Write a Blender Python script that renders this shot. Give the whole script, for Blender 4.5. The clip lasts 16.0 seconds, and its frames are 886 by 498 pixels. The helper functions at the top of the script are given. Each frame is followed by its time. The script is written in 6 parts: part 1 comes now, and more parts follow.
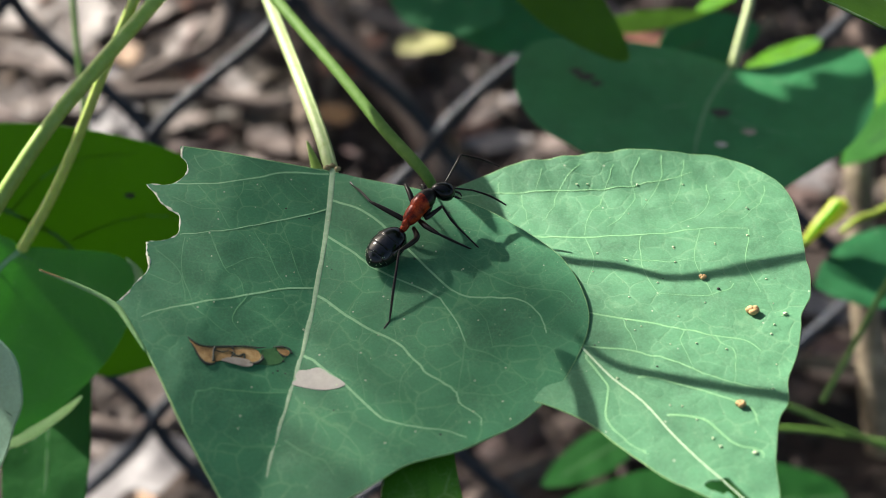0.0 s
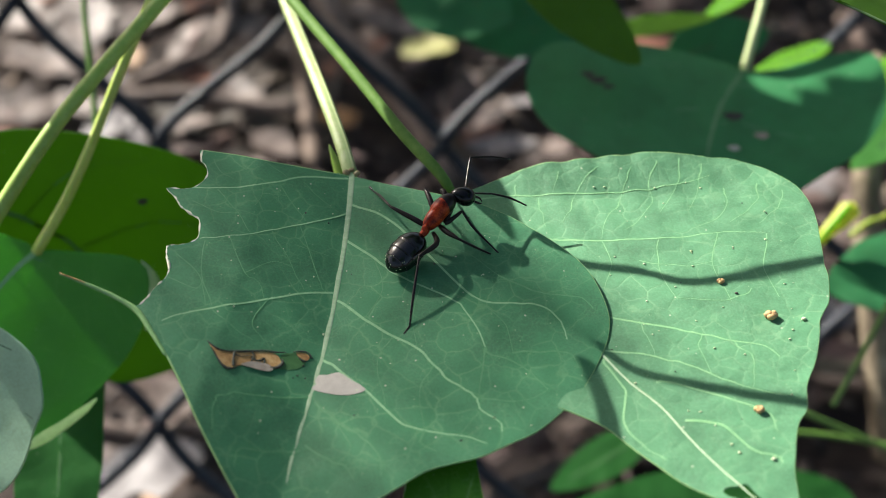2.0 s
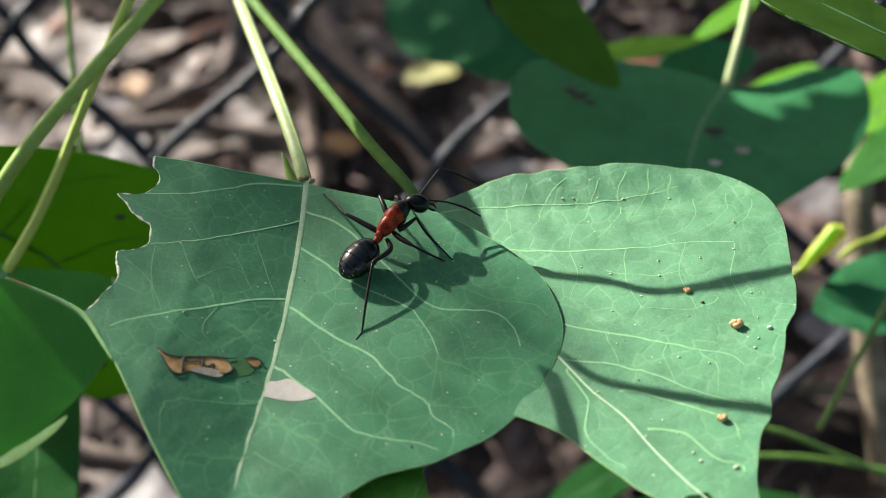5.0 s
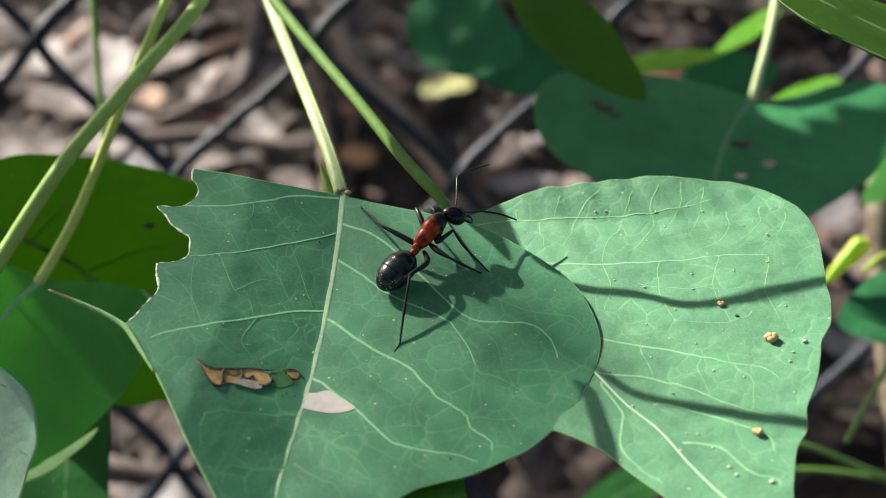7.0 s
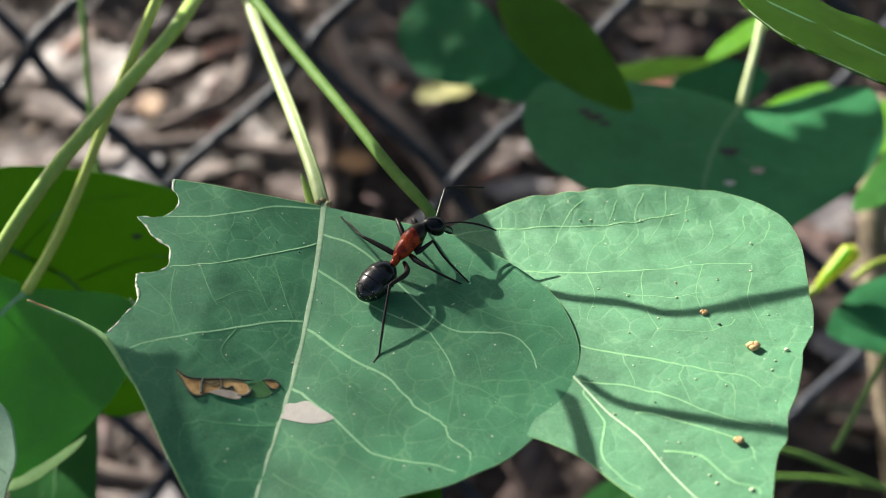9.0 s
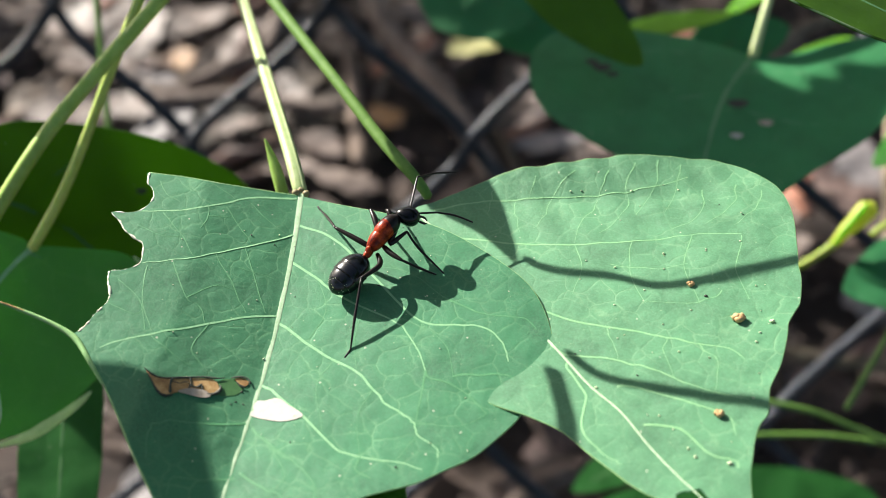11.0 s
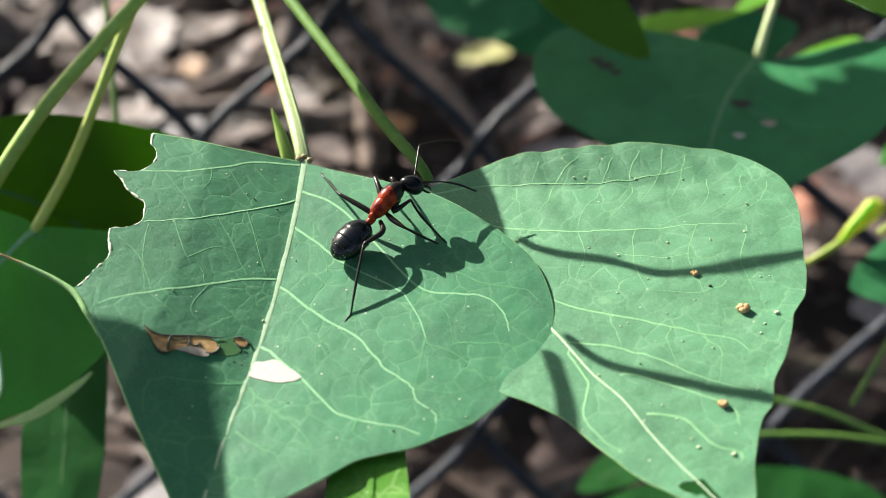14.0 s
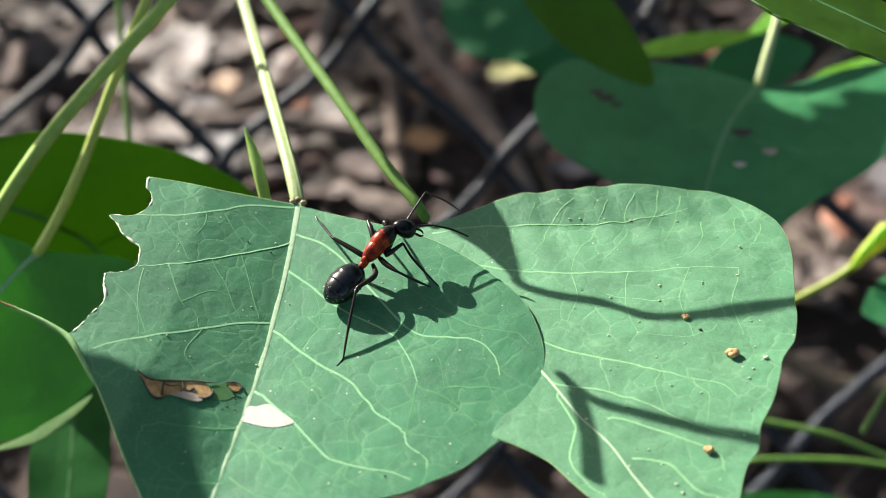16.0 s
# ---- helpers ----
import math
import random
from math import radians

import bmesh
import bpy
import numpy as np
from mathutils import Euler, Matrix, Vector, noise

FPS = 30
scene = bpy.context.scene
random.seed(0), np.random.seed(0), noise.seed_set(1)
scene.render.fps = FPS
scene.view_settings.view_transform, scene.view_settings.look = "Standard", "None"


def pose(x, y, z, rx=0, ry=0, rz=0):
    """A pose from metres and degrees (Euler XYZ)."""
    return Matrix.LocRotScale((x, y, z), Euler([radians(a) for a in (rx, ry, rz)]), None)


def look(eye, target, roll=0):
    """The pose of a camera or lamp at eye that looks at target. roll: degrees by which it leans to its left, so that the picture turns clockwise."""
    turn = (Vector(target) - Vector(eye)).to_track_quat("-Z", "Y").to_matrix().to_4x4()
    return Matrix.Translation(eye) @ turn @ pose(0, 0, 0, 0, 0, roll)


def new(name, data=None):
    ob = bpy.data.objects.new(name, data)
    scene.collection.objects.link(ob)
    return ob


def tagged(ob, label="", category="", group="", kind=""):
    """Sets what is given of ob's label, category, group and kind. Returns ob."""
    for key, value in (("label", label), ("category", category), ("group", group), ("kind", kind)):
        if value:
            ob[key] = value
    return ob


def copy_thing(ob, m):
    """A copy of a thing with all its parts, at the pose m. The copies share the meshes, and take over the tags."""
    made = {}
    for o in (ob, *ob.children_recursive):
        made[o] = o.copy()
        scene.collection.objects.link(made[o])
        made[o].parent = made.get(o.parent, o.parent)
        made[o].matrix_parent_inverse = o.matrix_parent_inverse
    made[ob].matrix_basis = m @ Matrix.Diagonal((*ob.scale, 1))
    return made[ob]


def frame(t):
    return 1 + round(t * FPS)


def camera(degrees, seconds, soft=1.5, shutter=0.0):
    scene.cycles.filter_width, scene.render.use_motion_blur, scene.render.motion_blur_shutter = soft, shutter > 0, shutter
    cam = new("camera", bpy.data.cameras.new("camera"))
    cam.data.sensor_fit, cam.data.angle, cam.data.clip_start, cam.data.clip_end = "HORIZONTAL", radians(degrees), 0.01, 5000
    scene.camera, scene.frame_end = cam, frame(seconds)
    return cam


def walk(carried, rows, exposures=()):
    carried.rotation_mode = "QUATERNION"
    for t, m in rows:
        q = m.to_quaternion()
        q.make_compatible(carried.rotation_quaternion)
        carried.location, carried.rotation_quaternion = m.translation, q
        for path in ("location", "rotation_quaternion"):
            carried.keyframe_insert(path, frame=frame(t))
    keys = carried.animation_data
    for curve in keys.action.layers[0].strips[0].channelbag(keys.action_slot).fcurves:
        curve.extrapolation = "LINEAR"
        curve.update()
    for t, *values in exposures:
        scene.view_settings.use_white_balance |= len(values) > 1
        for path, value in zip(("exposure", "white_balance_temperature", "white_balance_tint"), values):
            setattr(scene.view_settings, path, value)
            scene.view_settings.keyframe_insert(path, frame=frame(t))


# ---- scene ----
from mathutils import geometry

# ---- camera and its walk ----
cam = camera(40, 16.0, soft=0.75)
cam.data.dof.use_dof = True
cam.data.dof.focus_distance = 0.119
cam.data.dof.aperture_fstop = 26.0
CAM_ROWS = (
    (0, (0, 0, 0.3, 50, -0, 0)),
    (0.5, (-0.00072, 6e-05, 0.29973, 49.88, -0.06, 0)),
    (1, (-0.00115, 0.00026, 0.3, 49.88, -0.04, -0.02)),
    (1.5, (-0.00269, 7e-05, 0.29985, 50.02, -0.13, -0.04)),
    (2, (-0.00195, 0.0001, 0.29992, 50.15, -0.12, 0.03)),
    (2.5, (-0.00171, 0.00026, 0.3, 50.42, -0.1, 0.1)),
    (3, (0.00043, -0.0001, 0.2993, 50.73, -0.09, 0.13)),
    (5.5, (0.00357, 4e-05, 0.29973, 51.65, 0.99, 0.61)),
    (6, (0.00228, -5e-05, 0.30025, 51.9, 1.19, 0.92)),
    (6.5, (0.00135, 0.00035, 0.3005, 51.81, 1.09, 0.96)),
    (7, (0.00101, -0.00012, 0.29978, 51.96, 0.89, 0.8)),
    (7.5, (0.00194, 0.00037, 0.30076, 52.07, 0.84, 0.7)),
    (8, (0.00313, 0.00065, 0.30158, 52.12, 0.97, 0.66)),
    (8.5, (0.00206, 0.0007, 0.30201, 52.09, 1.01, 0.69)),
    (9, (0.00341, 0.00029, 0.30112, 52.06, 1.17, 0.79)),
    (11.5, (0.00943, 0.00115, 0.30088, 49.72, 2.55, 2.6)),
    (12, (0.00807, -0.00023, 0.29916, 49.9, 2.53, 2.59)),
    (12.5, (0.00821, -0.00048, 0.29901, 49.97, 2.43, 2.58)),
    (13, (0.00603, -0.00092, 0.29844, 50.34, 2.23, 2.34)),
    (13.5, (0.00532, -0.00165, 0.2976, 50.65, 2.12, 2.42)),
    (14, (0.00965, -0.00139, 0.29783, 50.8, 2.42, 3.01)),
    (14.5, (0.01142, -0.00212, 0.29682, 51.38, 2.67, 3.26)),
    (15, (0.0089, -0.00535, 0.29285, 52.73, 2.71, 3.36)),
    (15.5, (0.01492, -0.00278, 0.29661, 52.13, 3.54, 4.45)),
    (16, (0.01583, 0.00026, 0.30024, 51.25, 3.77, 4.65)),
)
walk(cam, [(t, pose(*p)) for t, p in CAM_ROWS], ((0, 1.34), (16, 1.34)))

# ---- light: sun through gaps of the canopy, and blue sky ----
SUN = Vector((-0.632, 0.573, 0.522)).normalized()
world = bpy.data.worlds.new("sky")
scene.world = world
world.use_nodes = True
wn = world.node_tree.nodes
sky = wn.new("ShaderNodeTexSky")
sky.sky_type = "NISHITA"
sky.sun_disc = False
sky.dust_density, sky.ozone_density = 2.8, 0.7
sky.sun_elevation = math.asin(SUN.z)
sky.sun_rotation = math.atan2(SUN.x, SUN.y)
world.node_tree.links.new(sky.outputs[0], wn["Background"].inputs[0])
wn["Background"].inputs[1].default_value = 0.055
sun_data = bpy.data.lights.new("sun", "SUN")
sun_data.energy, sun_data.angle, sun_data.color = 5.0, radians(0.45), (1.0, 0.96, 0.88)
sun_lamp = new("sun", sun_data)
sun_lamp.matrix_world = look(SUN * 3, (0, 0, 0))

# ---- the slope of the first view: right, up and toward the lens, in millimetres, to the world ----
TILT = Matrix.Translation((0, 0, 0.30)) @ Matrix.Rotation(radians(50), 4, "X")


def at(r, u, d):
    """A point r to the right of, u above and d in front of the camera's first stand, in millimetres."""
    return TILT @ Vector((r / 1000, u / 1000, -d / 1000))


def seen(x, y, d):
    """A point d millimetres away along the first view; x and y from -1 to 1 across its width."""
    return at(x * d * 0.36397, -y * d * 0.36397, d)


def px(x, y, d):
    return seen((x - 784) / 784, (y - 441) / 784, d)


def on_ground(x, y, z=0.02):
    """Where the first view, at that part of its width and height, meets the litter."""
    eye, p = TILT.translation, px(x, y, 1000)
    return eye + (p - eye) * ((z - eye.z) / (p.z - eye.z))


# ---- materials ----
def nodes_of(name):
    m = bpy.data.materials.new(name)
    m.use_nodes = True
    nt = m.node_tree
    return m, nt, nt.nodes["Principled BSDF"]


def add(nt, kind, inputs=(), **props):
    n = nt.nodes.new("ShaderNode" + kind)
    for k, v in props.items():
        setattr(n, k, v)
    for k, v in dict(inputs).items():
        if isinstance(v, bpy.types.NodeSocket):
            nt.links.new(v, n.inputs[k])
        else:
            n.inputs[k].default_value = v
    return n


def ramp(nt, fac, stops):
    n = nt.nodes.new("ShaderNodeValToRGB")
    nt.links.new(fac, n.inputs[0])
    while len(n.color_ramp.elements) < len(stops):
        n.color_ramp.elements.new(0.5)
    for e, (p, c) in zip(n.color_ramp.elements, stops):
        e.position, e.color = p, (*c, 1) if len(c) == 3 else c
    return n.outputs[0]


def mixed(nt, fac, a, b, blend="MIX"):
    n = add(nt, "Mix", data_type="RGBA", blend_type=blend)
    for i, v in ((0, fac), (6, a), (7, b)):
        if isinstance(v, bpy.types.NodeSocket):
            nt.links.new(v, n.inputs[i])
        else:
            n.inputs[i].default_value = v if i == 0 else (*v, 1)
    return n.outputs[2]


def math_node(nt, op, a, b):
    n = add(nt, "Math", operation=op)
    for i, v in ((0, a), (1, b)):
        if isinstance(v, bpy.types.NodeSocket):
            nt.links.new(v, n.inputs[i])
        else:
            n.inputs[i].default_value = v
    return n.outputs[0]


def millimetres(nt, scale=1000.0):
    tc = add(nt, "TexCoord")
    return add(nt, "Mapping", {"Vector": tc.outputs["Object"], "Scale": (scale,) * 3}).outputs[0]


def leaf_material(name, base, vein, through_light, rough=0.42, shine=0.5, cell=0.42, net=0.5, glow=None, relief=1.0):
    """Leaf blade: waxy green with a network of pale veins, blotches, fine grain and light passing through."""
    m, nt, bsdf = nodes_of(name)
    co = millimetres(nt)
    warp = add(nt, "TexNoise", {"Vector": co, "Scale": 0.9, "Detail": 3.0})
    wv = add(nt, "VectorMath", {0: warp.outputs["Color"], 1: (0.7, 0.7, 0.7)}, operation="MULTIPLY")
    co2 = add(nt, "VectorMath", {0: co, 1: wv.outputs[0]}, operation="ADD").outputs[0]
    v1 = add(nt, "TexVoronoi", {"Vector": co2, "Scale": cell}, feature="DISTANCE_TO_EDGE").outputs["Distance"]
    v2 = add(nt, "TexVoronoi", {"Vector": co2, "Scale": cell * 3.3}, feature="DISTANCE_TO_EDGE").outputs["Distance"]
    l1 = ramp(nt, v1, [(0.0, (0.8,) * 3), (0.012, (0.6,) * 3), (0.040, (0, 0, 0))])
    l2 = ramp(nt, v2, [(0.0, (1, 1, 1)), (0.02, (0.8,) * 3), (0.055, (0, 0, 0))])
    wide = ramp(nt, v1, [(0.0, (1, 1, 1)), (0.11, (0, 0, 0))])
    fade = add(nt, "TexNoise", {"Vector": co, "Scale": 0.16, "Detail": 4.0}).outputs[0]
    fade = ramp(nt, fade, [(0.40, (0.10,) * 3), (0.62, (1, 1, 1))])
    fade2 = add(nt, "TexNoise", {"Vector": co, "Scale": 0.42, "Detail": 3.0}).outputs[0]
    fade2 = ramp(nt, fade2, [(0.42, (0, 0, 0)), (0.62, (1, 1, 1))])
    lines = math_node(nt, "ADD", math_node(nt, "MULTIPLY", math_node(nt, "MULTIPLY", l1, 0.5), fade), math_node(nt, "MULTIPLY", math_node(nt, "MULTIPLY", l2, 0.22), fade2))
    blot = add(nt, "TexNoise", {"Vector": co, "Scale": 0.16, "Detail": 4.0, "Roughness": 0.6}).outputs[0]
    grain = add(nt, "TexNoise", {"Vector": co, "Scale": 4.4, "Detail": 4.0, "Roughness": 0.7}).outputs[0]
    dark = tuple(c * 0.72 for c in base)
    light = tuple(min(1, c * 1.22) for c in base)
    col = ramp(nt, blot, [(0.3, dark), (0.5, base), (0.72, light)])
    speck = ramp(nt, grain, [(0.40, (0, 0, 0)), (0.64, (1, 1, 1))])
    col = mixed(nt, math_node(nt, "MULTIPLY", speck, 0.4), col, tuple(min(1, c * 1.65 + 0.006) for c in base))
    col = mixed(nt, math_node(nt, "MULTIPLY", math_node(nt, "MULTIPLY", wide, fade), 0.10 * net), col, vein)
    col = mixed(nt, math_node(nt, "MULTIPLY", lines, net), col, vein)
    fine = add(nt, "TexVoronoi", {"Vector": co, "Scale": 1.1, "Randomness": 1.0}).outputs["Distance"]
    dust = ramp(nt, fine, [(0.0, (1, 1, 1)), (0.06, (1, 1, 1)), (0.10, (0, 0, 0))])
    col = mixed(nt, math_node(nt, "MULTIPLY", math_node(nt, "MULTIPLY", dust, fade2), 0.75), col, (0.26, 0.44, 0.22))
    dots = add(nt, "TexVoronoi", {"Vector": co, "Scale": 0.5, "Randomness": 1.0}).outputs["Distance"]
    pale = ramp(nt, dots, [(0.0, (1, 1, 1)), (0.04, (1, 1, 1)), (0.06, (0, 0, 0))])
    col = mixed(nt, math_node(nt, "MULTIPLY", pale, 0.75), col, (0.55, 0.58, 0.42))
    nt.links.new(col, bsdf.inputs["Base Color"])
    rg = add(nt, "MapRange", {"Value": blot, "To Min": rough - 0.06, "To Max": rough + 0.1}).outputs[0]
    nt.links.new(rg, bsdf.inputs["Roughness"])
    bsdf.inputs["Specular IOR Level"].default_value = shine
    # fine leathery grain, sunk veins and the soft puckering between them
    pucker = math_node(nt, "MULTIPLY", add(nt, "TexNoise", {"Vector": co, "Scale": 0.4, "Detail": 2.0}).outputs[0], 3.4)
    hgt = math_node(nt, "ADD", math_node(nt, "ADD", math_node(nt, "MULTIPLY", lines, -0.5), math_node(nt, "MULTIPLY", grain, 0.5)), math_node(nt, "ADD", pucker, math_node(nt, "MULTIPLY", wide, -0.15)))
    bump = add(nt, "Bump", {"Height": hgt, "Strength": 0.4 * relief, "Distance": 0.0001})
    nt.links.new(bump.outputs[0], bsdf.inputs["Normal"])
    tr = add(nt, "BsdfTranslucent", {"Normal": bump.outputs[0]})
    gl = glow or (base[0] * 2.2 + 0.03, min(1, base[1] * 2.2), base[2] * 0.45)
    tcol = mixed(nt, math_node(nt, "MULTIPLY", lines, net * 0.7), gl, tuple(min(1, c * 1.4) for c in gl))
    tcol = mixed(nt, math_node(nt, "MULTIPLY", grain, 0.35), tcol, tuple(c * 0.6 for c in gl))
    nt.links.new(tcol, tr.inputs[0])
    mx = add(nt, "MixShader", {0: through_light, 1: bsdf.outputs[0], 2: tr.outputs[0]})
    nt.links.new(mx.outputs[0], nt.nodes["Material Output"].inputs[0])
    return m


def plain_material(name, stops, scale=1.0, detail=4.0, rough=0.6, shine=0.5, metal=0.0, bump=0.3, depth=0.0002, stretch=(1, 1, 1), random_tint=0.0, sss=0.0, reach=1.0, translucent=0.0):
    """Noise-mottled surface: colours by two scales of noise, with relief of the same grain; per-object variation by choice."""
    m, nt, bsdf = nodes_of(name)
    tc = add(nt, "TexCoord")
    co = add(nt, "Mapping", {"Vector": tc.outputs["Object"], "Scale": tuple(1000 * s for s in stretch)}).outputs[0]
    n1 = add(nt, "TexNoise", {"Vector": co, "Scale": scale, "Detail": detail, "Roughness": 0.62}).outputs[0]
    n2 = add(nt, "TexNoise", {"Vector": co, "Scale": scale * 7, "Detail": 3.0}).outputs[0]
    f = math_node(nt, "ADD", math_node(nt, "MULTIPLY", n1, 0.75), math_node(nt, "MULTIPLY", n2, 0.25))
    col = ramp(nt, f, stops)
    if random_tint:
        rnd = add(nt, "ObjectInfo").outputs["Random"]
        isl = add(nt, "NewGeometry").outputs["Random Per Island"]
        r2 = math_node(nt, "FRACT", math_node(nt, "ADD", rnd, isl), 0.0)
        val = add(nt, "MapRange", {"Value": r2, "To Min": 1 - random_tint, "To Max": 1 + random_tint}).outputs[0]
        hue = add(nt, "MapRange", {"Value": math_node(nt, "FRACT", math_node(nt, "MULTIPLY", r2, 7.13), 0.0), "To Min": 0.47, "To Max": 0.53}).outputs[0]
        col = add(nt, "HueSaturation", {"Color": col, "Value": val, "Hue": hue}).outputs[0]
    nt.links.new(col, bsdf.inputs["Base Color"])
    bsdf.inputs["Roughness"].default_value = rough
    bsdf.inputs["Metallic"].default_value = metal
    bsdf.inputs["Specular IOR Level"].default_value = shine
    if sss:
        bsdf.inputs["Subsurface Weight"].default_value = sss
        bsdf.inputs["Subsurface Radius"].default_value = (0.0006 * reach, 0.0008 * reach, 0.0003 * reach)
    b = add(nt, "Bump", {"Height": f, "Strength": bump, "Distance": depth})
    nt.links.new(b.outputs[0], bsdf.inputs["Normal"])
    if translucent:
        tr = add(nt, "BsdfTranslucent", {"Color": col})
        mx = add(nt, "MixShader", {0: translucent, 1: bsdf.outputs[0], 2: tr.outputs[0]})
        nt.links.new(mx.outputs[0], nt.nodes["Material Output"].inputs[0])
    return m


LEAF_A = leaf_material("leaf_green_waxy", (0.028, 0.175, 0.069), (0.23, 0.48, 0.22), 0.12, relief=1.15, rough=0.68, shine=0.75, net=0.6, cell=0.4)
LEAF_B = leaf_material("leaf_green_young", (0.076, 0.233, 0.109), (0.36, 0.58, 0.31), 0.14, relief=1.35, rough=0.7, shine=0.72, net=0.45, cell=0.4)
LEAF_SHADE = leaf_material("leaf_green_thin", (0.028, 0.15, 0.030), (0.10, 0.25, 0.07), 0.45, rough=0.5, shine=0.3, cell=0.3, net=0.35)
LEAF_BLUE = leaf_material("leaf_green_bluish", (0.026, 0.18, 0.058), (0.10, 0.27, 0.13), 0.14, rough=0.6, shine=0.5, cell=0.2, net=0.2)
LEAF_SOFT = leaf_material("leaf_green_soft", (0.098, 0.30, 0.074), (0.21, 0.44, 0.15), 0.55, rough=0.5, shine=0.4, cell=0.22, net=0.8, glow=(0.32, 0.80, 0.14))
LEAF_OLIVE = leaf_material("leaf_olive_backlit", (0.055, 0.14, 0.010), (0.09, 0.20, 0.02), 0.55, rough=0.5, shine=0.25, cell=0.25, net=0.2)
LEAF_MOSS = leaf_material("leaf_moss_green", (0.095, 0.215, 0.022), (0.13, 0.27, 0.04), 0.5, rough=0.5, shine=0.25, cell=0.25, net=0.2)
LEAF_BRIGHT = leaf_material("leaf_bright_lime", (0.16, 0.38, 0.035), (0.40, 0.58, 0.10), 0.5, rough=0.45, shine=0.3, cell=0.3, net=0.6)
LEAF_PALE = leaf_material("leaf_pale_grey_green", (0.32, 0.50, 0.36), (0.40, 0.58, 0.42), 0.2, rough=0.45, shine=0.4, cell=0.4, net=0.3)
LEAF_NET = leaf_material("leaf_lime_netted", (0.085, 0.27, 0.018), (0.50, 0.68, 0.26), 0.3, rough=0.5, shine=0.35, cell=0.3, net=1.0)
CROWN = plain_material("tree_leaf_green", [(0.3, (0.035, 0.10, 0.020)), (0.7, (0.075, 0.19, 0.035))], 0.02, rough=0.5, shine=0.4, random_tint=0.3, translucent=0.4)
VEIN_DIM = plain_material("vein_green", [(0.3, (0.04, 0.13, 0.035)), (0.7, (0.075, 0.20, 0.06))], 1.5, rough=0.5, bump=0.15, depth=0.00004)
VEIN_D = plain_material("vein_dull_pale", [(0.3, (0.09, 0.24, 0.10)), (0.7, (0.15, 0.32, 0.15))], 1.5, rough=0.6, bump=0.15, depth=0.00004)
VEIN = plain_material("vein_pale", [(0.3, (0.165, 0.40, 0.185)), (0.7, (0.28, 0.52, 0.27))], 1.5, rough=0.6, shine=0.35, bump=0.15, depth=0.00004)
VEIN_B = plain_material("vein_light", [(0.3, (0.16, 0.39, 0.17)), (0.7, (0.27, 0.50, 0.24))], 1.5, rough=0.6, shine=0.35, bump=0.15, depth=0.00004)
VEIN_FINE = plain_material("vein_fine", [(0.3, (0.066, 0.245, 0.095)), (0.7, (0.115, 0.32, 0.14))], 1.5, rough=0.6, shine=0.35, bump=0.15, depth=0.00004)
VEIN_FINE_B = plain_material("vein_fine_light", [(0.3, (0.14, 0.35, 0.15)), (0.7, (0.22, 0.44, 0.21))], 1.5, rough=0.6, shine=0.35, bump=0.15, depth=0.00004)
RIB_B = plain_material("midrib_whitish", [(0.3, (0.34, 0.50, 0.28)), (0.7, (0.50, 0.60, 0.42))], 1.5, rough=0.6, shine=0.35, bump=0.15, depth=0.00004)
MARGIN = plain_material("leaf_margin", [(0.3, (0.20, 0.41, 0.14)), (0.7, (0.36, 0.56, 0.24))], 1.2, rough=0.6, shine=0.2, bump=0.2, depth=0.00005)
DRY_EDGE = plain_material("dry_leaf_edge", [(0.26, (0.26, 0.17, 0.08)), (0.36, (0.62, 0.60, 0.44)), (0.7, (0.78, 0.77, 0.62))], 1.5, rough=0.75)
KNOB = plain_material("leaf_gland_brown", [(0.3, (0.16, 0.10, 0.04)), (0.7, (0.42, 0.36, 0.18))], 2.5, rough=0.6)
STEM = plain_material("petiole_pale", [(0.3, (0.36, 0.45, 0.17)), (0.55, (0.48, 0.56, 0.28)), (0.75, (0.56, 0.62, 0.36))], 0.7, rough=0.5, shine=0.3, bump=0.25, depth=0.0001, stretch=(1, 1, 0.25), sss=0.15)
STEM_MID = plain_material("petiole_side_green", [(0.3, (0.31, 0.43, 0.15)), (0.7, (0.45, 0.55, 0.25))], 0.7, rough=0.42, bump=0.25, depth=0.0001, sss=0.1)
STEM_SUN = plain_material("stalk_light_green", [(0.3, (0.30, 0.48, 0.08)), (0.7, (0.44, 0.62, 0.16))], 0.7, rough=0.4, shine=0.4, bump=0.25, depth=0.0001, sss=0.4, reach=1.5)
STEM_GLOW = plain_material("stalk_yellow_green", [(0.3, (0.46, 0.60, 0.12)), (0.7, (0.60, 0.72, 0.22))], 0.7, rough=0.45, shine=0.3, bump=0.25, depth=0.0001, sss=0.5, reach=2.0)
STEM_GREEN = plain_material("petiole_green", [(0.3, (0.085, 0.20, 0.03)), (0.6, (0.15, 0.29, 0.055)), (0.8, (0.20, 0.34, 0.08))], 0.8, rough=0.42, bump=0.25, depth=0.0001, sss=0.1)
STEM_B = plain_material("petiole_fresh_green", [(0.3, (0.095, 0.20, 0.036)), (0.7, (0.17, 0.29, 0.07))], 0.7, rough=0.6, shine=0.15, bump=0.25, depth=0.0001, sss=0.12)
STEM_LIME = plain_material("stem_lime", [(0.3, (0.27, 0.36, 0.05)), (0.7, (0.40, 0.49, 0.09))], 0.6, rough=0.4, shine=0.3, bump=0.2, depth=0.0001, sss=1.0, reach=4.0)
